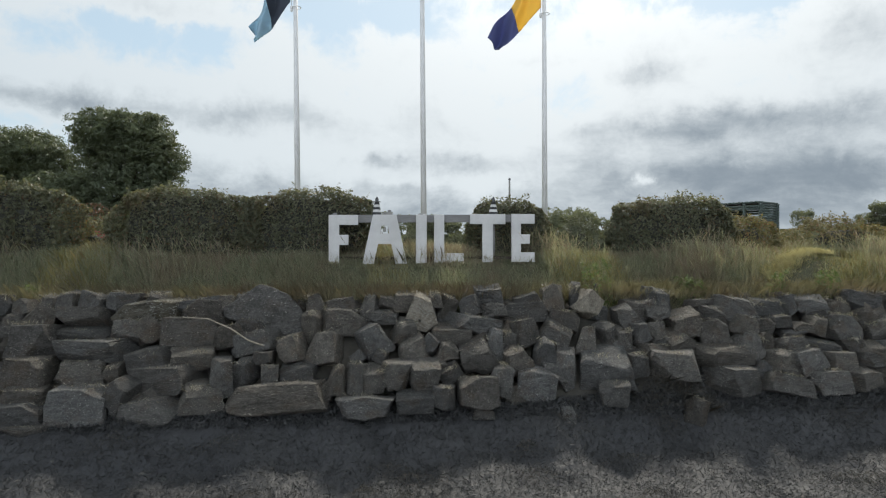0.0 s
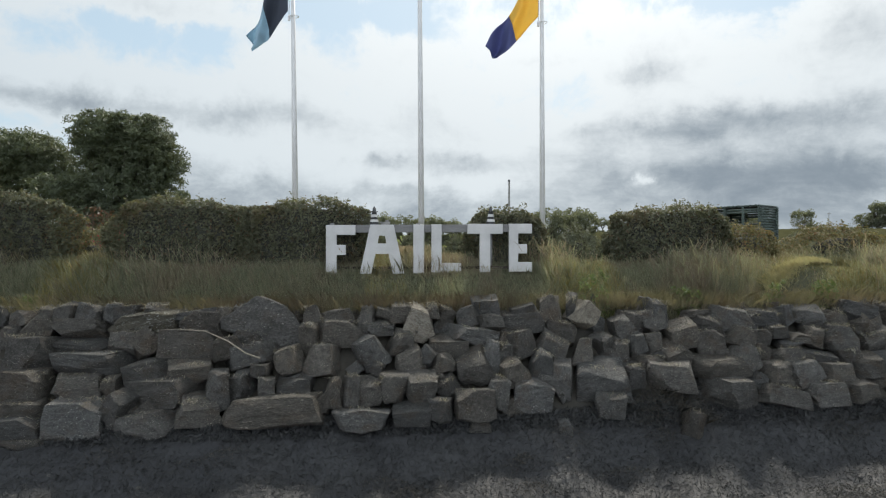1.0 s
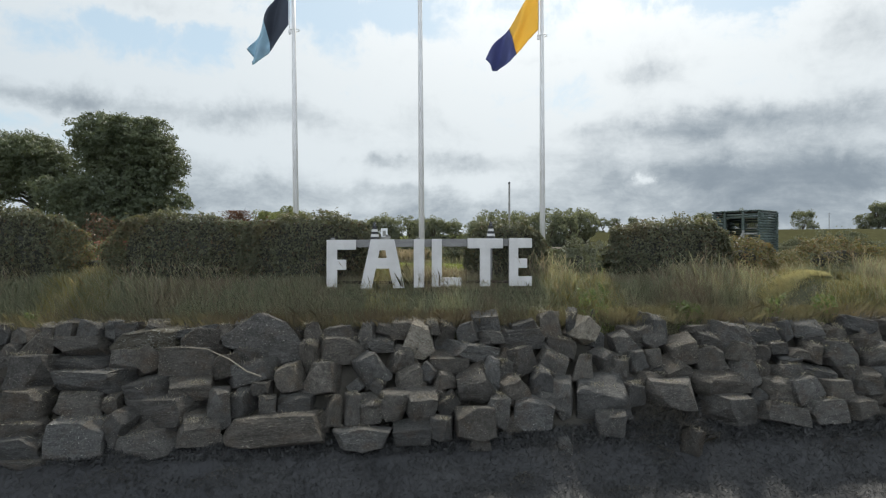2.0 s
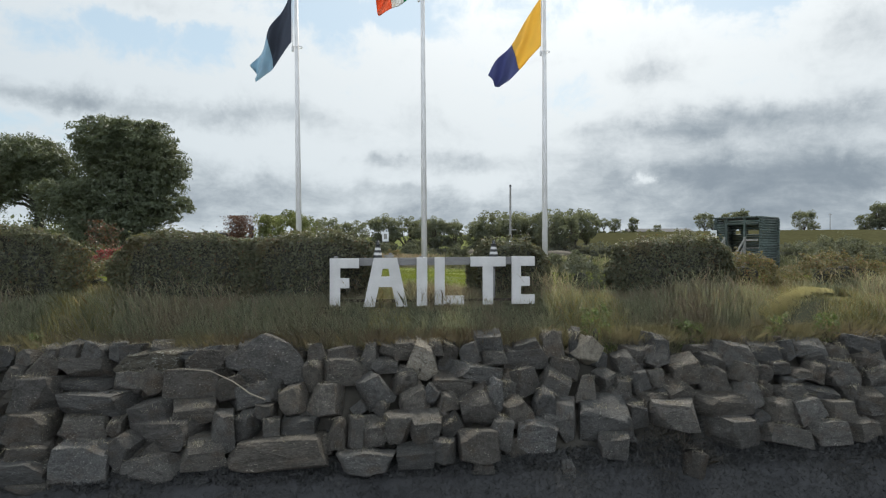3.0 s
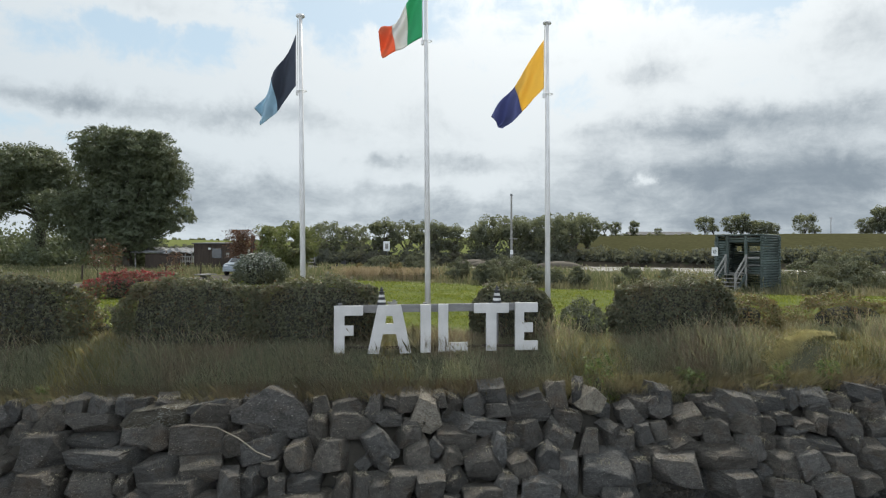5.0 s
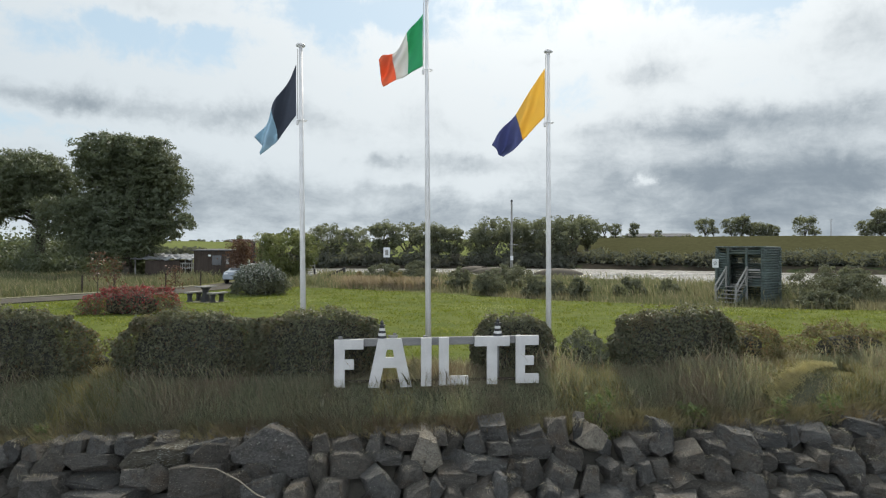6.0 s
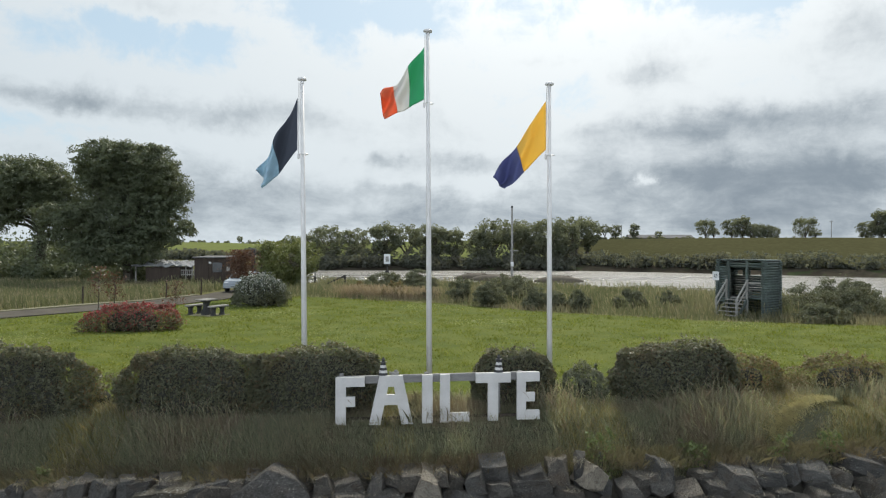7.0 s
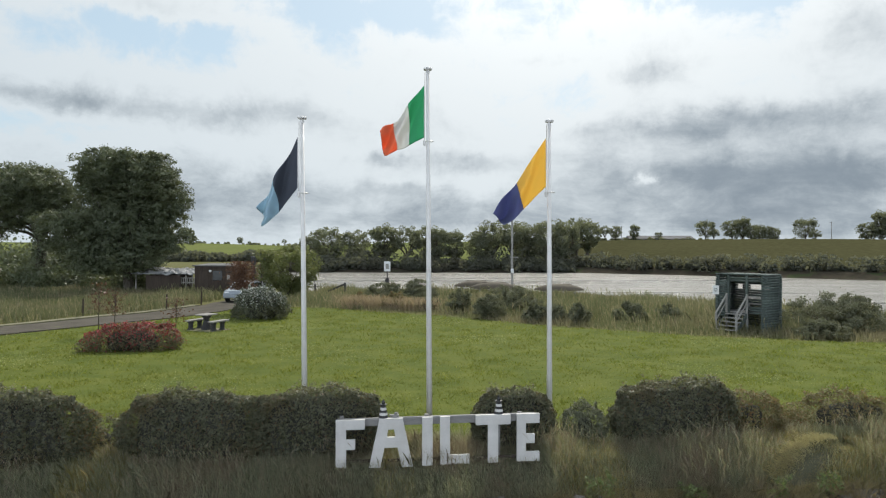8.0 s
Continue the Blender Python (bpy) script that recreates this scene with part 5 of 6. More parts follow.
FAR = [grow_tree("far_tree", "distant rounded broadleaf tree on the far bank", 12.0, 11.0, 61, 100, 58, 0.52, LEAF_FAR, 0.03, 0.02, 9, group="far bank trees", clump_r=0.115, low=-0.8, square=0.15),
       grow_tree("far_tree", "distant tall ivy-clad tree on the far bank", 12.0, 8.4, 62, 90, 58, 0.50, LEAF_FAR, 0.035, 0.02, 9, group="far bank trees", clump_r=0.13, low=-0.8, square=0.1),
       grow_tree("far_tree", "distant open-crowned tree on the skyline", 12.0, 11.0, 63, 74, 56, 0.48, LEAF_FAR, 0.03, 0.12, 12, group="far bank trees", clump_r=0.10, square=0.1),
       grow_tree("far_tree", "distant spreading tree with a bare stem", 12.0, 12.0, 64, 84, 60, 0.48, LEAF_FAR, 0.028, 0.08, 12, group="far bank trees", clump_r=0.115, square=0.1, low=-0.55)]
rng = np.random.default_rng(7)
# azimuth as x over depth, depth, height, kind
FAR_TREES = [(-0.185, 186, 11.5, 0), (-0.142, 190, 10.5, 0), (-0.098, 188, 13.2, 1), (-0.060, 187, 12.0, 2), (-0.012, 187, 12.4, 1), (-0.033, 191, 11.8, 2), (0.014, 188, 11.4, 1), (0.055, 187, 10.5, 0),
             (0.075, 188, 13.8, 2), (0.105, 190, 13.4, 2), (0.130, 192, 13.0, 0), (0.168, 186, 14.2, 0), (0.190, 190, 13.6, 1), (0.225, 205, 13.2, 1), (0.208, 200, 13.6, 2),
             (-0.215, 190, 9.5, 1)]
SKYLINE = [(0.270, 262, 6.4, 0), (0.300, 268, 7.6, 1), (0.253, 258, 6.4, 2), (0.338, 268, 4.2, 3), (0.412, 255, 8.8, 3), (0.425, 256, 5.0, 2), (0.454, 250, 8.4, 0), (0.4705, 250, 10.2, 1), (0.484, 250, 6.6, 0), (0.497, 252, 6.9, 0), (0.509, 251, 6.4, 0), (0.521, 252, 5.8, 0),
           (0.570, 250, 10.4, 3), (0.585, 252, 5.4, 2), (0.668, 240, 8.0, 0), (0.690, 236, 13.0, 1), (0.705, 236, 12.0, 0), (-0.325, 275, 3.4, 0), (-0.255, 275, 3.0, 2), (-0.31, 290, 2.0, 0)]
used = set()
for a, depth, h, kind in FAR_TREES + SKYLINE:
    ob = FAR[kind] if kind not in used else copy_thing(FAR[kind], Matrix())
    used.add(kind)
    plant(ob, a * depth, depth, h / 12.0, float(rng.uniform(0, 360)), float(rng.uniform(0.9, 1.1)))


def far_scrub(name, label, path, count, low, high, seed, material=LEAF_FAR, size=0.6, per=110):
    """A long dark band of bushes that nobody could count."""
    rng = np.random.default_rng(seed)
    at = []
    total = sum((Vector(b) - Vector(a)).length for a, b in zip(path, path[1:]))
    for a, b in zip(path, path[1:]):
        a, b = Vector(a), Vector(b)
        for _ in range(int(count * (b - a).length / total)):
            p = a.lerp(b, rng.uniform()) + Vector((rng.normal() * 1.2, rng.normal() * 1.6))
            s = low + (high - low) * rng.uniform() ** 2.0
            d = unit(rng, per) * (rng.uniform(0.4, 1, per) ** 0.5)[:, None] * np.array([s * 0.75, s * 0.75, s * 0.55])
            at.append(d + np.array([p.x, p.y, z_at(p.x, p.y) + s * 0.45]))
    ob = part(name, leaves(name, np.concatenate(at), size, material, rng, None, 1.0, 0.7))
    return tagged(ob, label, "bushes", kind="stuff")


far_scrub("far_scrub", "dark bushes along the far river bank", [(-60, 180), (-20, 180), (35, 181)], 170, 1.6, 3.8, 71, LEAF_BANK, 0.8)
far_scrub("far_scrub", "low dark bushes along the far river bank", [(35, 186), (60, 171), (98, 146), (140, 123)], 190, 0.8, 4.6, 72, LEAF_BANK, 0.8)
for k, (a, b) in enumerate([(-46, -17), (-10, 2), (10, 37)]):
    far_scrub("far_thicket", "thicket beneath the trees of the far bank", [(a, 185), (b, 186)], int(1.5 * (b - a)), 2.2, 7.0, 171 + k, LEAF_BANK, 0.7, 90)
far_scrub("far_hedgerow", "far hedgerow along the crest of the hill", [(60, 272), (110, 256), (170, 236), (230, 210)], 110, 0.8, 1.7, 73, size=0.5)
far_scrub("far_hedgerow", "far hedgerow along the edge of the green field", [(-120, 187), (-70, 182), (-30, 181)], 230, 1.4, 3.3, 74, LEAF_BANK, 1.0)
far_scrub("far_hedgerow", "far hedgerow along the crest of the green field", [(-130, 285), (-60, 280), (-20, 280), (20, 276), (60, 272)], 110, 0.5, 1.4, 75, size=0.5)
far_scrub("undergrowth", "dark undergrowth beneath the big trees", [(-50, 62), (-36, 61), (-28, 60)], 55, 1.4, 2.8, 76, LEAF_TREE, 0.3, 260)
far_scrub("undergrowth", "dark hedgerow behind the big trees", [(-75, 80), (-50, 78), (-36, 72)], 64, 3.4, 5.6, 77, LEAF_TREE, 0.42, 380)


def barn():
    ob = thing("barn", (92.0, 272.0, z_at(92, 272) - 1.3), "long low grey-roofed farm barn on the hill crest", "barn", turn=-3)
    part("wall", box((26, 8, 2.4), (0, 0, 1.2), 0.05), CONCRETE, ob)
    bm = outline([(-4.6, 2.2), (4.6, 2.2), (0, 3.6)], 27.0)
    bmesh.ops.rotate(bm, verts=bm.verts, cent=(0, 0, 0), matrix=Matrix.Rotation(radians(90), 3, "Z"))
    bmesh.ops.translate(bm, verts=bm.verts, vec=(13.5, 0, 0))
    part("roof", bm, ROOF_METAL, ob)


barn()
for a, depth, h in ((0.611, 245, 8.0), (0.279, 262, 6.0)):
    ob = thing("far_pole", (a * depth, depth, z_at(a * depth, depth)), "distant wooden electricity pole on the crest", "utility pole", "far poles")
    part("pole", rod((0, 0, -0.3), (0, 0, h), 0.16, 0.11, 8), GREY_TIMBER, ob)
    part("crossarm", box((1.5, 0.14, 0.14), (0, 0, h - 0.4), 0.01), GREY_TIMBER, ob)

# bushes in the rough grass between lawn and river: x, y, width, height, leaf
def bush(x, y, w, h, material, seed):
    """A ragged bramble: arching stems, and leaves in uneven clumps about their ends."""
    rng = np.random.default_rng(seed)
    label = "dark ragged bramble bush in rough grass" if material is LEAF_SCRUB else "low russet bush in rough grass"
    ob = thing("bush", (x, y, z_at(x, y) - 0.03), label, "bush", "bushes in the rough grass")
    bm = bmesh.new()
    at = []
    clumps = int(24 + 17 * w)
    for k in range(clumps):
        a, r = rng.uniform(0, 2 * math.pi), rng.uniform(0, 1) ** 0.6
        top = h * (1 - 0.62 * r ** 2) * rng.uniform(0.45, 1.02)
        c = np.array([math.cos(a) * r * w * 0.5, math.sin(a) * r * w * 0.5, top * 0.86])
        if k % 2:
            rod((c[0] * 0.25, c[1] * 0.25, -0.05), tuple(c), 0.016, 0.006, 5, bm)
        s = rng.uniform(0.09, 0.22) * (0.6 + 0.18 * w)
        n = int(520 * s)
        d = unit(rng, n) * (rng.uniform(0.2, 1, n) ** 0.5)[:, None] * np.array([s, s, s * 0.75])
        at.append(d + c)
        m = int(n * 0.7)         # leaves down the stems
        f = rng.uniform(0.1, 1, m)[:, None]
        at.append(f * c + rng.normal(size=(m, 3)) * 0.10 * (0.5 + w * 0.3))
    part("stems", bm, BARK, ob)
    at = np.concatenate(at)
    at[:, 2] = np.abs(at[:, 2]) + 0.02
    part("foliage", leaves("foliage", at, 0.092, material, rng, np.tile(np.array([0, 0, 0.4]), (len(at), 1)), 0.8, 0.6), None, ob)


for k, (x, y, w, h, m) in enumerate([(-4.4, 46.0, 3.4, 1.7, LEAF_SCRUB), (-2.0, 47.0, 3.0, 1.9, LEAF_SCRUB), (-6.0, 44.0, 1.6, 1.0, LEAF_RUSSET), (-3.4, 43.0, 2.2, 1.1, LEAF_RUSSET), (-1.4, 42.5, 2.0, 1.2, LEAF_SCRUB),
                                     (0.9, 40.5, 1.7, 1.6, LEAF_SCRUB), (4.3, 41.5, 3.6, 1.9, LEAF_SCRUB), (2.5, 37.6, 1.9, 1.4, LEAF_SCRUB), (5.2, 36.0, 1.6, 1.2, LEAF_SCRUB), (6.2, 35.7, 1.3, 1.0, LEAF_SCRUB), (7.3, 34.7, 1.2, 1.15, LEAF_SCRUB),
                                     (10.6, 36.4, 1.9, 1.2, LEAF_SCRUB), (13.0, 36.8, 1.6, 1.0, LEAF_SCRUB), (20.2, 32.6, 5.2, 2.0, LEAF_SCRUB), (17.5, 29.4, 2.2, 0.8, LEAF_SCRUB), (23.5, 30.5, 3.5, 1.4, LEAF_SCRUB), (22.0, 34.0, 2.6, 1.5, LEAF_SCRUB)]):
    bush(x, y, w * 1.08, h + 0.22, m, 80 + k)


# ------------------------------------------------------------------ the rock wall
STONES = []   # along the shore, height, width, rise, tilt, taper
STONES += [(-5.44, -0.54, 0.27, 0.35, 0, 0.2), (-5.1, -0.58, 0.36, 0.33, 20, 0.2), (-4.78, -0.56, 0.39, 0.41, 0, 0.3), (-4.5, -0.54, 0.33, 0.43, -10, 0.15), (-4.13, -0.56, 0.38, 0.43, -8, 0.15), (-3.86, -0.52, 0.28, 0.38, 0, 0.1), (-3.62, -0.44, 0.44, 0.34, 5, 0.1), (-3.22, -0.43, 0.4, 0.38, 0, 0.2), (-2.64, -0.47, 0.75, 0.23, 8, 0.1), (-2.21, -0.56, 0.32, 0.27, 0, 0.2), (-1.97, -0.5, 0.27, 0.29, -5, 0.2)]
STONES += [(-0.86, -0.71, 0.32, 0.4, 10, 0.3), (-0.5, -0.62, 0.53, 0.31, 8, 0.2), (-0.04, -0.62, 0.34, 0.43, 0, 0.5), (0.24, -0.53, 0.29, 0.22, 0, 0.2), (0.59, -0.56, 0.56, 0.35, 0, 0.1), (1.01, -0.52, 0.26, 0.28, 0, 0.2), (1.22, -0.61, 0.31, 0.37, -15, 0.2), (1.92, -0.49, 0.59, 0.4, 5, 0.2), (2.51, -0.58, 0.52, 0.3, 10, 0.2), (2.99, -0.55, 0.39, 0.53, 0, 0.1), (3.37, -0.5, 0.21, 0.49, 0, 0)]
STONES += [(4.75, -0.55, 0.42, 0.39, -15, 0.4), (4.32, -0.65, 0.37, 0.22, 0, 0.1), (4.11, -0.9, 0.4, 0.39, 25, 0.3), (4.65, -0.83, 0.57, 0.44, 15, 0.3), (5.44, -0.73, 0.34, 0.18, 0, 0.2), (6.06, -0.84, 0.75, 0.47, -12, 0.1), (6.64, -0.8, 0.68, 0.31, -10, 0.2), (7.01, -0.79, 0.21, 0.43, 0, 0.2), (7.46, -0.73, 0.59, 0.27, 0, 0.2), (7.89, -0.84, 0.4, 0.33, -30, 0.2), (8.78, -0.67, 0.51, 0.34, 0, 0)]
STONES += [(-4.87, -0.79, 0.45, 0.47, -30, 0.3), (-4.23, -0.85, 0.81, 0.32, 0, 0), (-3.33, -0.74, 1.02, 0.39, 5, 0), (-2.56, -0.75, 0.62, 0.39, 0, 0), (-2.44, -0.58, 0.37, 0.21, -25, 0.2), (-1.59, -0.76, 1.23, 0.83, 0, 0.9), (-5.19, -0.91, 0.34, 0.37, 0, 0.2)]
STONES += [(-0.44, -0.93, 0.76, 0.47, -5, 0.35), (0.22, -0.86, 0.45, 0.21, 0, 0.1), (0.88, -0.82, 0.67, 0.61, -15, 0.5), (1.59, -0.73, 0.38, 0.37, 20, 0.2), (1.92, -0.8, 0.36, 0.27, 0, 0), (2.47, -0.8, 0.79, 0.35, 3, 0.1), (3.51, -0.71, 0.42, 0.44, -35, 0.2), (3.04, -0.95, 0.5, 0.35, -8, 0.3), (-0.88, -0.98, 0.34, 0.55, 0, 0.2)]
STONES += [(5.58, -0.9, 0.59, 0.34, -8, 0.2), (5.08, -1.02, 0.51, 0.41, 15, 0.1), (4.54, -1.13, 0.28, 0.33, 0, 0), (4.24, -1.14, 0.3, 0.4, 0, 0), (3.95, -1.23, 0.31, 0.4, 0, 0.3), (5.99, -1.08, 0.42, 0.38, -25, 0.2), (5.52, -1.14, 0.49, 0.49, 8, 0.1), (6.36, -1.11, 0.42, 0.36, 0, 0.2), (6.68, -1.01, 0.35, 0.24, 0, 0.2), (6.98, -1.08, 0.35, 0.18, 0, 0.1), (7.32, -1.08, 0.33, 0.36, -20, 0.2), (7.47, -0.9, 0.43, 0.23, 15, 0.3), (7.78, -1.13, 0.7, 0.5, -10, 0.5), (6.85, -1.17, 0.38, 0.16, 0, 0), (8.37, -1.1, 0.48, 0.43, -10, 0.2)]
STONES += [(-4.77, -1.16, 0.71, 0.59, 0, 0.3), (-4.15, -1.06, 0.74, 0.21, 0, 0), (-3.56, -1.03, 0.41, 0.34, 0, 0.1), (-3.29, -1.05, 0.44, 0.44, 40, 0.1), (-2.67, -1.08, 0.84, 0.48, 0, 0.05), (-1.8, -1.01, 0.52, 0.27, -15, 0.1), (-2.1, -1.11, 0.43, 0.36, 10, 0.2)]
STONES += [(0.03, -1.19, 0.47, 0.55, 28, 0.3), (0.49, -1.09, 0.46, 0.41, 0, 0.5), (1.63, -1, 0.8, 0.32, -12, 0.2), (1.24, -1.14, 0.67, 0.34, 0, 0.1), (2.34, -1.14, 0.45, 0.47, 10, 0.3), (2.89, -1.14, 0.47, 0.36, -25, 0.1), (3.34, -1.25, 0.36, 0.47, 0, 0.4), (-0.67, -1.31, 0.52, 0.55, 5, 0.2)]
STONES += [(4.77, -1.3, 0.63, 0.36, 5, 0.3), (4.36, -1.39, 0.48, 0.26, -5, 0.1), (5.93, -1.38, 0.37, 0.46, -25, 0.2), (6.24, -1.3, 0.25, 0.29, -20, 0.2), (6.65, -1.36, 0.55, 0.31, -5, 0.2), (7.17, -1.38, 0.73, 0.23, -12, 0.1), (7.73, -1.4, 0.34, 0.37, 15, 0.3), (7.94, -1.48, 0.46, 0.35, 0, 0.1)]
STONES += [(-3.91, -1.26, 1.03, 0.36, 2, 0.05), (-3.11, -1.4, 0.6, 0.38, 8, 0.2), (-2.51, -1.38, 0.59, 0.31, 0, 0), (-1.76, -1.22, 0.75, 0.37, 15, 0), (-1.15, -1.28, 0.43, 0.44, 10, 0.3), (-1.52, -1.38, 0.24, 0.24, 0, 0)]
STONES += [(0.65, -1.33, 0.52, 0.42, 20, 0.3), (0.89, -1.25, 0.3, 0.33, -35, 0.1), (0.15, -1.39, 0.21, 0.21, -20, 0.2), (1.13, -1.34, 0.32, 0.33, 0, 0.2), (1.88, -1.28, 0.36, 0.54, -15, 0.5), (1.6, -1.41, 0.6, 0.54, 25, 0.2), (2.16, -1.46, 0.5, 0.42, 25, 0.3), (2.67, -1.4, 0.46, 0.51, -10, 0.4), (2.92, -1.61, 0.3, 0.59, 0, 0.1), (3.51, -1.59, 0.84, 0.54, 3, 0.15)]
STONES += [(5.48, -1.46, 0.83, 0.32, 2, 0.05), (4.57, -1.57, 0.83, 0.48, 0, 0.2), (4, -1.56, 0.32, 0.4, 5, 0.2), (6.35, -1.57, 0.47, 0.41, -5, 0.2), (6.77, -1.57, 0.54, 0.47, 20, 0.2), (7.3, -1.58, 0.49, 0.34, -5, 0), (7.81, -1.58, 0.46, 0.23, -15, 0.3)]
STONES += [(-4.68, -1.52, 0.67, 0.49, -5, 0.3), (-4.01, -1.53, 0.7, 0.38, 0, 0.1), (-3.54, -1.51, 0.23, 0.25, 0, 0.1), (-1.79, -1.56, 0.38, 0.41, 5, 0.2), (-2.08, -1.61, 0.37, 0.57, -3, 0.2), (-1.42, -1.58, 0.25, 0.31, 0, 0), (-1.03, -1.6, 0.54, 0.31, 0, 0.05)]
STONES += [(-0.5, -1.68, 0.38, 0.48, 5, 0.6), (-0.22, -1.67, 0.25, 0.53, -8, 0.1), (0.03, -1.67, 0.35, 0.36, 0, 0), (0.36, -1.63, 0.43, 0.43, 0, -0.3), (0.76, -1.65, 0.5, 0.47, 0, -0.4), (1.15, -1.64, 0.32, 0.26, 30, 0), (1.89, -1.72, 0.39, 0.53, -18, 0.3), (1.5, -1.86, 0.58, 0.51, 0, 0), (2.45, -1.77, 0.65, 0.51, -5, 0)]
STONES += [(5.46, -1.79, 0.78, 0.47, -3, 0.2), (6.25, -1.88, 0.77, 0.34, -12, 0.1), (6.94, -1.86, 0.61, 0.44, 0, 0.2), (7.51, -1.79, 0.5, 0.3, 12, 0.1), (4.62, -2.16, 0.31, 0.54, -12, 0.3)]
STONES += [(-2.79, -1.63, 0.94, 0.43, 6, -0.2), (-3.33, -1.74, 0.32, 0.44, -25, 0.1), (-2.3, -1.81, 0.62, 0.38, -3, 0.3), (-1.26, -1.89, 1.5, 0.51, 3, 0.2), (-3.83, -1.89, 0.83, 0.6, 0, 0.1), (-2.98, -1.97, 0.94, 0.37, 4, 0.2), (-4.56, -1.74, 0.58, 0.22, -3, 0.1), (-4.51, -1.93, 0.64, 0.35, 0, 0.1), (-4.38, -2.12, 0.59, 0.17, 0, 0.1)]
STONES += [(-0.09, -2, 0.84, 0.38, -3, -0.3), (0.6, -1.94, 0.53, 0.29, 3, 0), (1.02, -1.89, 0.31, 0.36, 0, 0), (1.57, -2.12, 0.37, 0.19, 0, 0.3), (2.76, -2.15, 0.25, 0.27, 0, 0.3), (3.52, -1.88, 0.44, 0.39, 0, 0)]


REVETMENT = thing("rock_revetment", shore(0, 9.4, -1.95), "rough dry-laid wall of large grey boulders below the bank", "rock wall", kind="structure")
REVETMENT_INV = REVETMENT.matrix_world.inverted()


def stone_mesh(seed, taper, side=1):
    """A quarried block, about one metre each way, with broken corners and worn edges."""
    rng = np.random.default_rng(seed)
    bm = bmesh.new()
    pts = []
    for sx in (-1, 1):
        for sz in (-1, 1):
            for sy in (-1, 1):
                shrink = 1 - taper * (1.15 if sz > 0 else 0.0)
                if taper < 0 and sz < 0:
                    shrink = 1 + taper
                if taper < 0 and sz > 0:
                    shrink = 1.0
                front = rng.uniform(0.84, 1.0) if sy < 0 else 1.0
                x = 0.5 * sx * shrink * front * rng.uniform(0.86, 1.08)
                z = 0.5 * sz * front * rng.uniform(0.82, 1.06)
                if taper > 0.3 and sz > 0:
                    x += 0.16 * side
                pts.append((x, 0.5 * sy * rng.uniform(0.85, 1.1), z))
    for _ in range(5):
        d = unit(rng, 1)[0]
        d[1] = -abs(d[1])
        q = d * np.array([0.54, 0.54, 0.52]) * rng.uniform(0.85, 1.05)
        lift = min(1.0, max(0.0, q[2] / 0.5)) if taper > 0 else min(1.0, max(0.0, -q[2] / 0.5))
        q[0] = q[0] * (1 - abs(taper) * 1.1 * lift) + (0.16 * side * lift if taper > 0.3 else 0.0)
        pts.append(tuple(q))
    if taper > 0.85:          # a long slab that dips to one side
        pts = [(x + rng.uniform(-0.03, 0.03), y, z * (1 if y < 0 else 0.9)) for x, z in ((-0.50, 0.05), (-0.06, 0.50), (0.20, 0.32), (0.50, -0.20), (0.48, -0.45), (0.30, -0.50), (-0.46, -0.12)) for y in (-0.42, 0.45)]
        pts.append((0.0, -0.52, -0.05))
    verts = [bm.verts.new(p) for p in pts]
    made = bmesh.ops.convex_hull(bm, input=verts)
    bmesh.ops.delete(bm, geom=[g for g in made["geom_interior"] if isinstance(g, bmesh.types.BMVert)], context="VERTS")
    for _ in range(3 if taper < 0.85 else 0):      # broken corners
        d = unit(rng, 1)[0]
        d[1] = -abs(d[1]) * 0.4
        d /= np.linalg.norm(d)
        cut = bmesh.ops.bisect_plane(bm, geom=bm.verts[:] + bm.edges[:] + bm.faces[:], plane_co=tuple(d * rng.uniform(0.42, 0.56)), plane_no=tuple(d), clear_outer=True)
        rim = [g for g in cut["geom_cut"] if isinstance(g, bmesh.types.BMEdge)]
        if len(rim) > 2:
            bmesh.ops.holes_fill(bm, edges=rim, sides=0)
    bmesh.ops.dissolve_limit(bm, angle_limit=radians(7), verts=bm.verts, edges=bm.edges)
    bmesh.ops.bevel(bm, geom=[e for e in bm.edges if len(e.link_faces) == 2 and e.calc_face_angle(0) > 0.35], offset=0.022, segments=1, affect="EDGES", clamp_overlap=True)
    bmesh.ops.triangulate(bm, faces=bm.faces)
    bmesh.ops.subdivide_edges(bm, edges=[e for e in bm.edges if e.calc_length() > 0.14], cuts=1, use_grid_fill=False)
    bmesh.ops.triangulate(bm, faces=bm.faces)
    for w in bm.verts:       # chipped, uneven faces
        n = noise.noise_vector(w.co * 3.1 + Vector((seed, 0, 0)))
        w.co += n * 0.048 + noise.noise_vector(w.co * 8.0 + Vector((0, seed, 0))) * 0.026
    bmesh.ops.recalc_face_normals(bm, faces=bm.faces)
    me = bpy.data.meshes.new("stone")
    bm.to_mesh(me)
    bm.free()
    return me


def face_v(z):
    """How far back the face of the wall lies at a height."""
    return 10.0 + (z + 0.67) * 1.1 if z > -1.85 else 8.7 + (z + 1.85) * 0.6


LEDGE = []


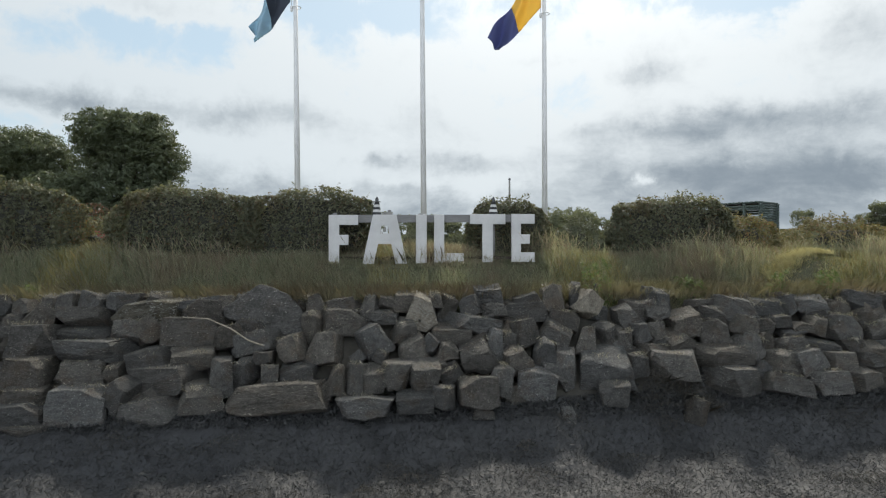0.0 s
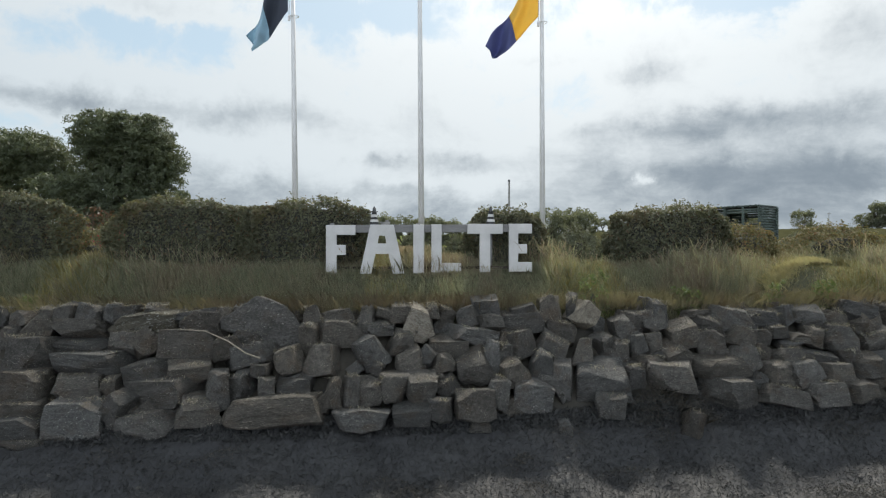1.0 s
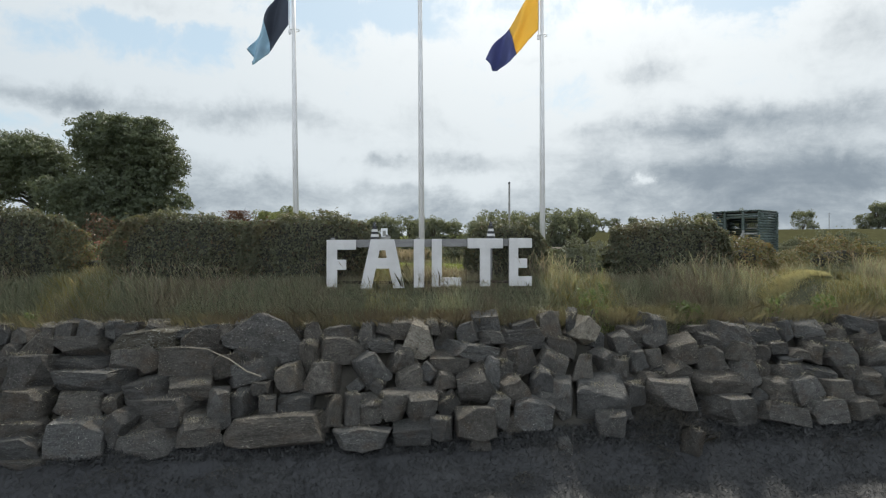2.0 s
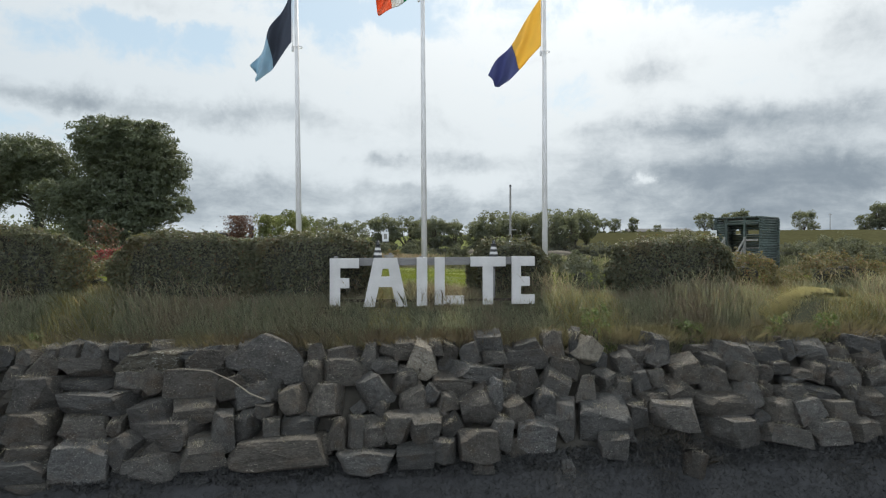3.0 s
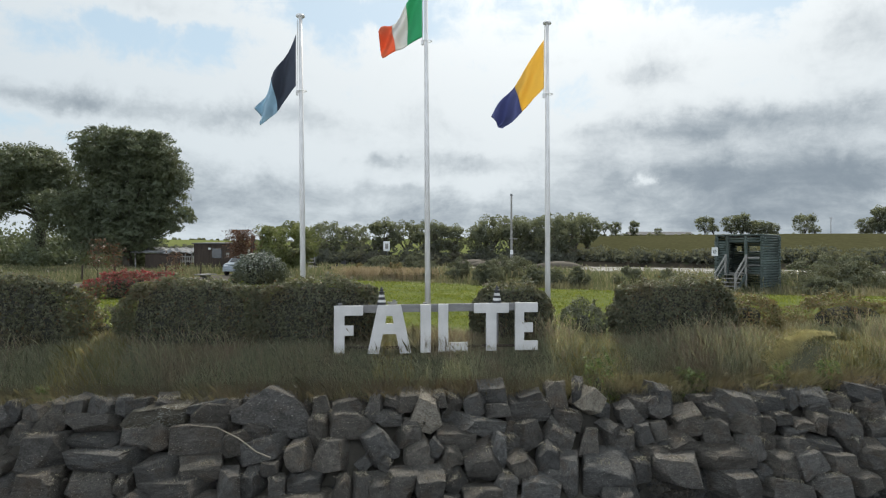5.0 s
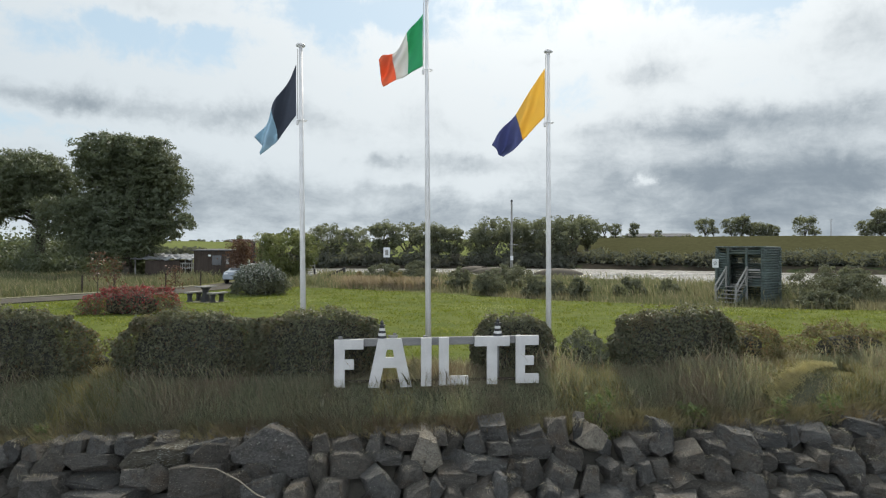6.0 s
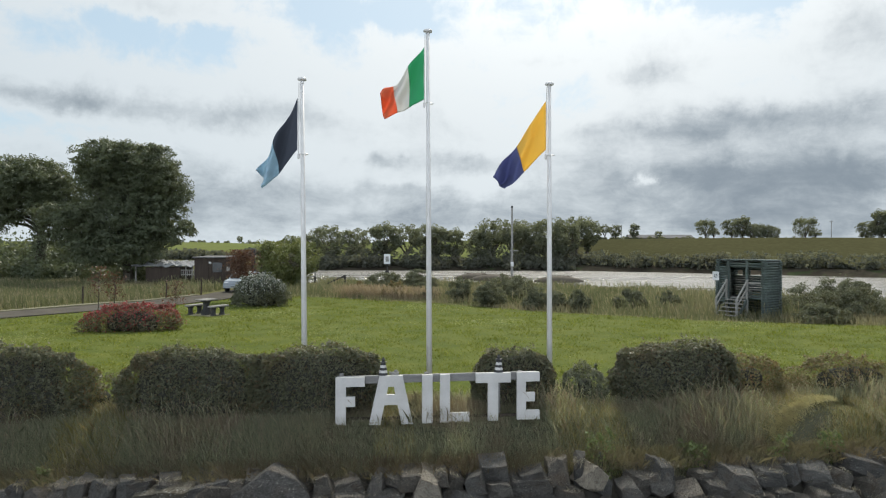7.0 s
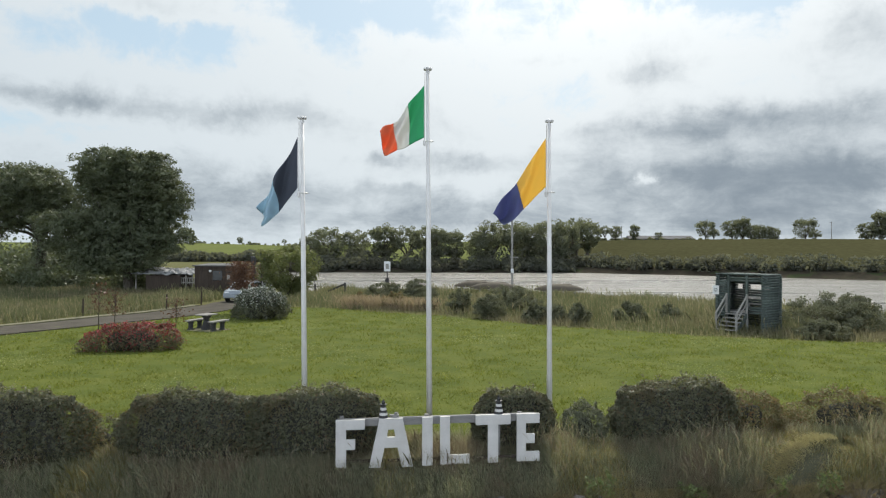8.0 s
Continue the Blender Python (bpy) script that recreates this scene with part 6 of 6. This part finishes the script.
def lay_stone(u, z, w, h, tilt, taper, seed, material, back=0.0):
    rng = np.random.default_rng(seed)
    me = stone_mesh(seed, taper, -1 if tilt < 0 else 1)
    me.materials.append(material)
    ob = new("stone", me)
    depth = max(0.42, min(0.75, (w + h) * 0.55))
    z = z - 0.11 * (z > -0.66) - 0.10 * (z > -0.48)
    at = shore(u, face_v(z) + depth * 0.40 + back + rng.uniform(-0.07, 0.09), z)
    m = Matrix.Translation(at) @ Matrix.Rotation(ANG + radians(rng.uniform(-20, 20) * (taper < 0.85)), 4, "Z") @ Matrix.Rotation(radians(rng.uniform(-14, 10)), 4, "X") @ Matrix.Rotation(radians(-tilt), 4, "Y") @ Matrix.Diagonal((w * 1.03, depth, h * 1.0, 1))
    ob.parent = REVETMENT
    ob.matrix_basis = REVETMENT_INV @ m
    if not back and rng.uniform() < 0.75:
        mid, wide = rng.uniform(-0.2, 0.2), rng.uniform(0.10, 0.26)
        for _ in range(int(rng.integers(20, 90))):      # wisps along the top edge, some hanging over the face
            hang = max(0.0, rng.normal() * 0.09)
            LEDGE.append(m @ Vector((float(np.clip(mid + rng.normal() * wide, -0.42, 0.42)), rng.uniform(-0.46, -0.15) - hang * 0.3, 0.47 - hang + rng.uniform(-0.03, 0.03))))
    return ob


for k, s in enumerate(STONES):
    pale = (abs(s[0] - 0.88) < 0.06 and s[1] > -0.9 and s[5] == 0.5) or (s[4] == -35 and s[2] > 0.4)
    brown = s[2] > 0.95 and s[1] > -0.85 and s[5] == 0
    lay_stone(*s, 1000 + k, STONE_PALE if pale else STONE_BROWN if brown else STONE)
rng = np.random.default_rng(5)
for k in range(95):      # smaller stones wedged behind the face
    z = rng.uniform(-1.95, -0.55)
    lay_stone(rng.uniform(-6.2, 8.6), z, rng.uniform(0.25, 0.5), rng.uniform(0.2, 0.4), rng.uniform(-40, 40), 0.2, 2000 + k, STONE, 0.22)
for k in range(60):      # the wall goes on at both ends
    side = -1 if k % 2 else 1
    u = (-5.9 - (k // 12) * 0.7 if side < 0 else 8.5 + (k // 12) * 0.7) + rng.uniform(-0.15, 0.15)
    lay_stone(u, -2.0 + (k // 2 % 6) * 0.28 + rng.uniform(-0.05, 0.05), rng.uniform(0.5, 0.9), rng.uniform(0.3, 0.45), rng.uniform(-15, 15), 0.2, 3000 + k, STONE)


# ------------------------------------------------------------------ grass, weed and reeds
def scatter(rng, n, u0, u1, v0, v1):
    u, v = rng.uniform(u0, u1, n), rng.uniform(v0, v1, n)
    x, y = u * CA - v * SA, u * SA + v * CA
    return np.stack([x, y, ground_z(x, y) - 0.02], 1), u, v


def stuff(name, me, label, category="grass"):
    return tagged(part(name, me), label, category, kind="stuff")


rng = np.random.default_rng(21)
at, u, v = scatter(rng, 180000, -7.6, 10.4, 10.28, 12.0)


def trodden(u, v):
    """The flattened path that slants up the bank."""
    return np.exp(-((v - (10.84 + 0.47 * (u - 7.3))) / 0.13) ** 2) * ((u > 7.2) & (u < 9.1))


def beside_path(u, v):
    """The low grass on the near side of that path."""
    return np.exp(-((v - (10.56 + 0.47 * (u - 7.3))) / 0.36) ** 2) * ((u > 7.0) & (u < 9.3))


keep = rng.uniform(size=len(u)) > 0.97 * trodden(u, v)
keep &= rng.uniform(size=len(u)) < np.interp(v, (10.28, 10.6), (0.45, 1.0))
at, u, v = at[keep], u[keep], v[keep]
tall = np.interp(v, (10.25, 10.5, 10.8, 11.2, 12.0), (0.14, 0.20, 0.27, 0.30, 0.34)) * (0.78 + 0.35 * np.sin(u * 1.7) * np.sin(u * 0.63 + 1))
tall = tall * (1 - 0.80 * beside_path(u, v))
before_sign = (u > -0.9) & (u < 3.1) & (v < 11.25)
tall = np.where(before_sign, np.minimum(tall, np.interp(v, (10.6, 10.9, 11.25), (0.21, 0.14, 0.065))), tall)
# golden grass at the right; before hedge gaps, sunlight painted in with its colour
gold = (u + rng.normal(size=len(u)) * 0.5 > 7.4) & (rng.uniform(size=len(u)) < 0.6) | ((rng.uniform(size=len(u)) < 0.45) & (np.abs(u - 3.9) < 0.7)) | ((rng.uniform(size=len(u)) < 0.45) & (np.abs(u + 4.75) < 0.55)) | ((rng.uniform(size=len(u)) < 0.3) & (np.abs(u - 0.3) < 0.35))
stuff("bank_grass", blades("bank_grass", at[~gold], tall[~gold], 0.0055, BLADE_BANK, rng, 0.30, (-0.05, 0.0)), "long tangled green and brown grass on the bank")
stuff("golden_grass", blades("golden_grass", at[gold], tall[gold], 0.005, BLADE_GOLD, rng, 0.32, (-0.08, 0.0)), "tall golden sunlit grass on the bank")
at, u, v = scatter(rng, 9000, -8.0, 11.5, 10.65, 11.9)
keep = rng.uniform(size=len(u)) < 0.30 + 0.70 * (np.sin(u * 2.3 + 0.6) * np.sin(u * 0.9 + v * 2.0) > 0.15)
keep &= rng.uniform(size=len(u)) > np.maximum(trodden(u, v), beside_path(u, v))
at, u, v = at[keep], u[keep], v[keep]
low = (u > -0.9) & (u < 3.1) & (v < 11.3)
brown = rng.uniform(size=len(u)) < 0.5
h = np.where(low, 0.20, 0.46 + 0.16 * np.sin(u * 1.9 + 2.0))
stuff("seed_heads", stalks("seed_heads", at[brown], h[brown], 0.0028, BLADE_SEED, rng), "russet flowering grass heads on the bank")
stuff("pale_seed_heads", stalks("pale_seed_heads", at[~brown], h[~brown], 0.0026, BLADE_PALE, rng, 0.5), "pale arching grass stalks on the bank")
at, u, v = scatter(rng, 60000, 7.1, 9.1, 10.6, 12.0)
keep = rng.uniform(size=len(u)) < 0.55 * trodden(u, v) * (0.8 + 0.2 * np.sin(u * 5.0))
stuff("cut_straw", blades("cut_straw", at[keep] + np.array([0, 0, 0.10]), 0.09, 0.006, BLADE_STRAW, rng, 0.7, (-0.7, -0.3)), "pale flattened straw on a trodden path up the bank")
at, u, v = scatter(rng, 20000, -9.0, 13.0, 11.9, 13.0)
keep = rng.uniform(size=len(v)) < np.interp(v, (11.9, 13.0), (1.0, 0.25))
stuff("hedge_foot_grass", blades("hedge_foot_grass", at[keep], 0.24, 0.009, BLADE_BANK, rng, 0.3), "rough grass round the feet of the hedges")
at, u, v = scatter(rng, 11000, 8.3, 13.0, 11.6, 13.0)
stuff("tall_dock", blades("tall_dock", at, 0.36 + 0.14 * np.sin(u * 2.6) * np.sin(v * 3.0 + u), 0.006, BLADE_BANK, rng, 0.25), "tall brown-green grass and dock beyond the hedge")

# the lawn: short blades, thinning with distance
n = 150000
y = 12.2 + 32.0 * rng.uniform(size=n) ** 1.5
x = rng.uniform(-1, 1, n) * (y * 0.78 + 1.0)
keep = (y < lawn_far(x)) & (y * CA - x * SA > 12.5)
x, y = x[keep], y[keep]
tuft = np.sin(x * 2.1 + 1.7 * np.sin(y * 0.9)) * np.sin(y * 1.6 + 1.3 * np.sin(x * 0.7)) + 0.7 * np.sin(x * 5.3 + 2.0 * np.sin(y * 2.1)) * np.sin(y * 4.1 + x)
keep = rng.uniform(size=len(x)) < 0.62 + 0.38 * tuft
x, y, tuft = x[keep], y[keep], tuft[keep]
stuff("lawn_grass", blades("lawn_grass", np.stack([x, y, ground_z(x, y) - 0.005], 1), (0.028 + 0.0012 * y) * (1.0 + 0.40 * np.clip(tuft, -1, 1)), 0.009 + 0.0007 * y, BLADE_LAWN, rng, 0.6), "mown bright green lawn grass")
n = 70000
y = 13.5 + 24.0 * rng.uniform(size=n)
x = rng.uniform(-0.75, 0.75, n) * y
patch = np.sin(x * 0.55 + 1.2 * np.sin(y * 0.31)) * np.sin(y * 0.47 + 0.9 * np.sin(x * 0.23) + 0.6)
keep = (y < lawn_far(x) - 0.5) & (y * CA - x * SA > 13.0) & (rng.uniform(size=n) < np.clip(patch * 1.6 - 0.35, 0.03, 1.0))
x, y = x[keep], y[keep]
stuff("clover", leaves("clover", np.stack([x, y, ground_z(x, y) + 0.03 + 0.0008 * y], 1), 0.016 + 0.0007 * y, CLOVER, rng, np.tile(np.array([0.0, 0.0, 0.7]), (len(x), 1)), 0.7, 0.8), "pale clover leaves and heads in drifts over the lawn", "clover")

# rough grass behind the lawn, down to the river
n = 150000
y = rng.uniform(20, 68, n)
x = rng.uniform(-0.80, 0.80, n) * y
past = y - np.interp(x, EDGE_X, EDGE_Y)
keep = (y > lawn_far(x) + 0.25 * rng.normal(size=n)) & (past < 2.5)
road_x = np.interp(y, [p[1] for p in ROAD], [p[0] for p in ROAD])
keep &= (np.abs(x - road_x) > np.where(y < 38, 3.9, 2.7)) 
x, y = x[keep], y[keep]
lawn_gap = y - lawn_far(x)
h = np.clip(0.34 + 0.10 * lawn_gap, 0.34, 0.66) * (0.8 + 0.3 * np.sin(x * 0.8) * np.sin(y * 0.5))
stuff("rough_grass", blades("rough_grass", np.stack([x, y, ground_z(x, y) - 0.03], 1), h, 0.014 + 0.0006 * y, BLADE_REED, rng, 0.2, (-0.06, 0)), "tall pale rough grass between the lawn and the river")

n = 1500
cx, cy = np.array([-6.2, -4.6, -3.0, -1.8]), np.array([43.4, 43.0, 42.4, 41.8])
pick = rng.integers(0, len(cx), n)
x, y = cx[pick] + rng.normal(size=n) * 0.75, cy[pick] + rng.normal(size=n) * 0.45
stuff("russet_grass", stalks("russet_grass", np.stack([x, y, ground_z(x, y) - 0.03], 1), 0.85, 0.016, BLADE_SEED, rng, 0.3), "tufts of tall pinkish flowering grass at the lawn edge")
n = 10000
y = rng.uniform(30, 62, n)
x = rng.uniform(-0.45, 0.80, n) * y
keep = (y > lawn_far(x) + 0.8) & (y - np.interp(x, EDGE_X, EDGE_Y) < 0.5) & (np.sin(x * 0.9 + 2 * np.sin(y * 0.3)) * np.sin(y * 0.7 + x * 0.2) > -0.1) & (np.abs(x + 14.9) > 2.6)
x, y = x[keep], y[keep]
stuff("meadow_stalks", stalks("meadow_stalks", np.stack([x, y, ground_z(x, y) - 0.03], 1), 0.85, 0.007 + 0.0002 * y, BLADE_REED, rng, 0.3), "pale seeding stalks through the rough grass")

ledge = np.array([tuple(p) for p in LEDGE])
stuff("ledge_wrack", leaves("ledge_wrack", ledge, 0.085, WISP, rng, np.tile(np.array([0.0, -0.3, 0.6]), (len(ledge), 1)), 0.9, 0.09), "dried wisps of weed caught on the boulders", "seaweed")

# wrack over the foreshore: clumps that hang over the lower stones
n = 72000
at, u, v = scatter(rng, n, -7.5, 9.0, 6.2, 9.0)
lump = np.sin(u * 2.1 + 1.3 * np.sin(v * 2.0)) + 0.8 * np.sin(u * 5.3 + v * 4.1) * np.sin(v * 6.0 + u)
at[:, 2] += 0.02 + rng.uniform(0, 0.05, n)
slope = np.tile(np.array([0.0, -0.5, 0.75]), (n, 1))
stuff("seaweed", leaves("seaweed", at, 0.078, WRACK, rng, slope, 1.3, 0.12, (0.0, -0.25, -0.1)), "dark wet bladder wrack over the shore stones", "seaweed")
heap = []
SPOTS = [(rng.uniform(-6.5, 8.0), rng.uniform(6.5, 8.1) if k % 5 else rng.uniform(8.1, 8.6)) for k in range(26)] + [(4.05, 8.72), (4.25, 8.62), (4.4, 8.80), (4.15, 8.50), (3.55, 9.02)]
for cu, cv in SPOTS:          # paler heaps, thicker towards the water
    ru, rv, m = rng.uniform(0.12, 0.34), rng.uniform(0.05, 0.13), 520
    q = rng.normal(size=(m, 2)) * np.array([ru, rv])
    hx, hy = (cu + q[:, 0]) * CA - (cv + q[:, 1]) * SA, (cu + q[:, 0]) * SA + (cv + q[:, 1]) * CA
    lift = 0.12 * np.exp(-(q[:, 0] / ru) ** 2 - (q[:, 1] / rv) ** 2) + rng.uniform(0, 0.06, m)
    heap.append(np.stack([hx, hy, ground_z(hx, hy) + lift], 1))
heap = np.concatenate(heap)
stuff("dry_seaweed", leaves("dry_seaweed", heap, 0.040, WRACK_DRY, rng, np.tile(np.array([0.0, -0.6, 0.5]), (len(heap), 1)), 1.0, 0.14), "paler dry heaps of bladder wrack", "seaweed")
at, u, v = scatter(rng, 26000, -8, 10, 8.6, 9.4)
keep = v < 9.15 + 0.2 * np.sin(u * 1.1 + 2.0)
stuff("low_weed", leaves("low_weed", at[keep] + np.array([0, -0.05, 0.05]), 0.075, WRACK, rng, None, 1.0, 0.25), "wet weed between the lowest boulders", "seaweed")

n = 420
f = rng.uniform(size=n)
root = np.stack([4.0 + 0.95 * f, 8.72 - 0.18 * f, -1.70 - 0.45 * f ** 1.5], 1) + rng.normal(size=(n, 3)) * np.array([0.06, 0.05, 0.05])
root = np.stack([root[:, 0] * CA - root[:, 1] * SA, root[:, 0] * SA + root[:, 1] * CA, root[:, 2]], 1)
stuff("dry_roots", blades("dry_roots", root, 0.15, 0.005, WRACK_DRY, rng, 0.8, (0.1, -0.6)), "tangle of dry wiry roots hanging from the wall foot", "roots")

# withered grass that hangs over the crest of the wall
def crest_grass(name, n, share, height, material, label):
    at, u, v = scatter(rng, n, -8.0, 10.6, 10.12, 10.62)
    keep = rng.uniform(size=n) < share(u) * (0.45 + 0.55 * (np.sin(u * 3.1) * np.sin(u * 1.27 + 2) > -0.25))
    at[:, 2] = np.maximum(at[:, 2], np.interp(v, (10.1, 10.6), (-0.66, -0.50)))
    stuff(name, blades(name, at[keep], height, 0.006, material, rng, 0.40, (-0.06, -0.38)), label)


crest_grass("brown_fringe", 15000, lambda u: 0.30 + 0.70 * np.exp(-((u - 1.0) / 2.4) ** 2), 0.19, BLADE_CREST, "withered brown grass hanging over the wall top")
crest_grass("green_fringe", 22000, lambda u: 0.75 - 0.35 * np.exp(-((u - 1.0) / 2.0) ** 2), 0.20, BLADE_CREST, "dull green grass tufts hanging over the wall top")

# leafy weeds at the top of the wall
for k, (wu, wv, ww, wh) in enumerate([(3.80, 10.38, 0.45, 0.72), (7.1, 10.40, 0.5, 0.50), (8.05, 10.40, 0.5, 0.52), (-5.2, 10.40, 0.45, 0.36), (5.55, 10.42, 0.4, 0.40)]):
    hedge("weed_clump", "fresh green leafy weeds at the wall top", wu, wv, (ww, 0.35, wh), 460, 0.055, LEAF_WEED, 120 + k, 14, "weeds", "weeds on the wall", core=0.2, flat=0.0, uneven=0.4)


def stick(name, label, points, r1, r2, category, material=WEED_ROOT):
    """A bent rod through points given along the shore, across it and by height."""
    ob = thing(name, shore(*points[0]), label, category)
    base = shore(*points[0])
    bm = bmesh.new()
    n = len(points) - 1
    for k in range(n):
        rod(shore(*points[k]) - base, shore(*points[k + 1]) - base, r1 + (r2 - r1) * k / n, r1 + (r2 - r1) * (k + 1) / n, 7, bm)
    part("stem", bm, material, ob)
    return ob


stick("driftwood_stick", "pale bent driftwood stick lying across the boulders", [(-3.05, 9.62, -0.83), (-2.7, 9.58, -0.80), (-2.35, 9.52, -0.82), (-2.0, 9.38, -0.95), (-1.72, 9.20, -1.10), (-1.5, 9.10, -1.16)], 0.007, 0.012, "driftwood")
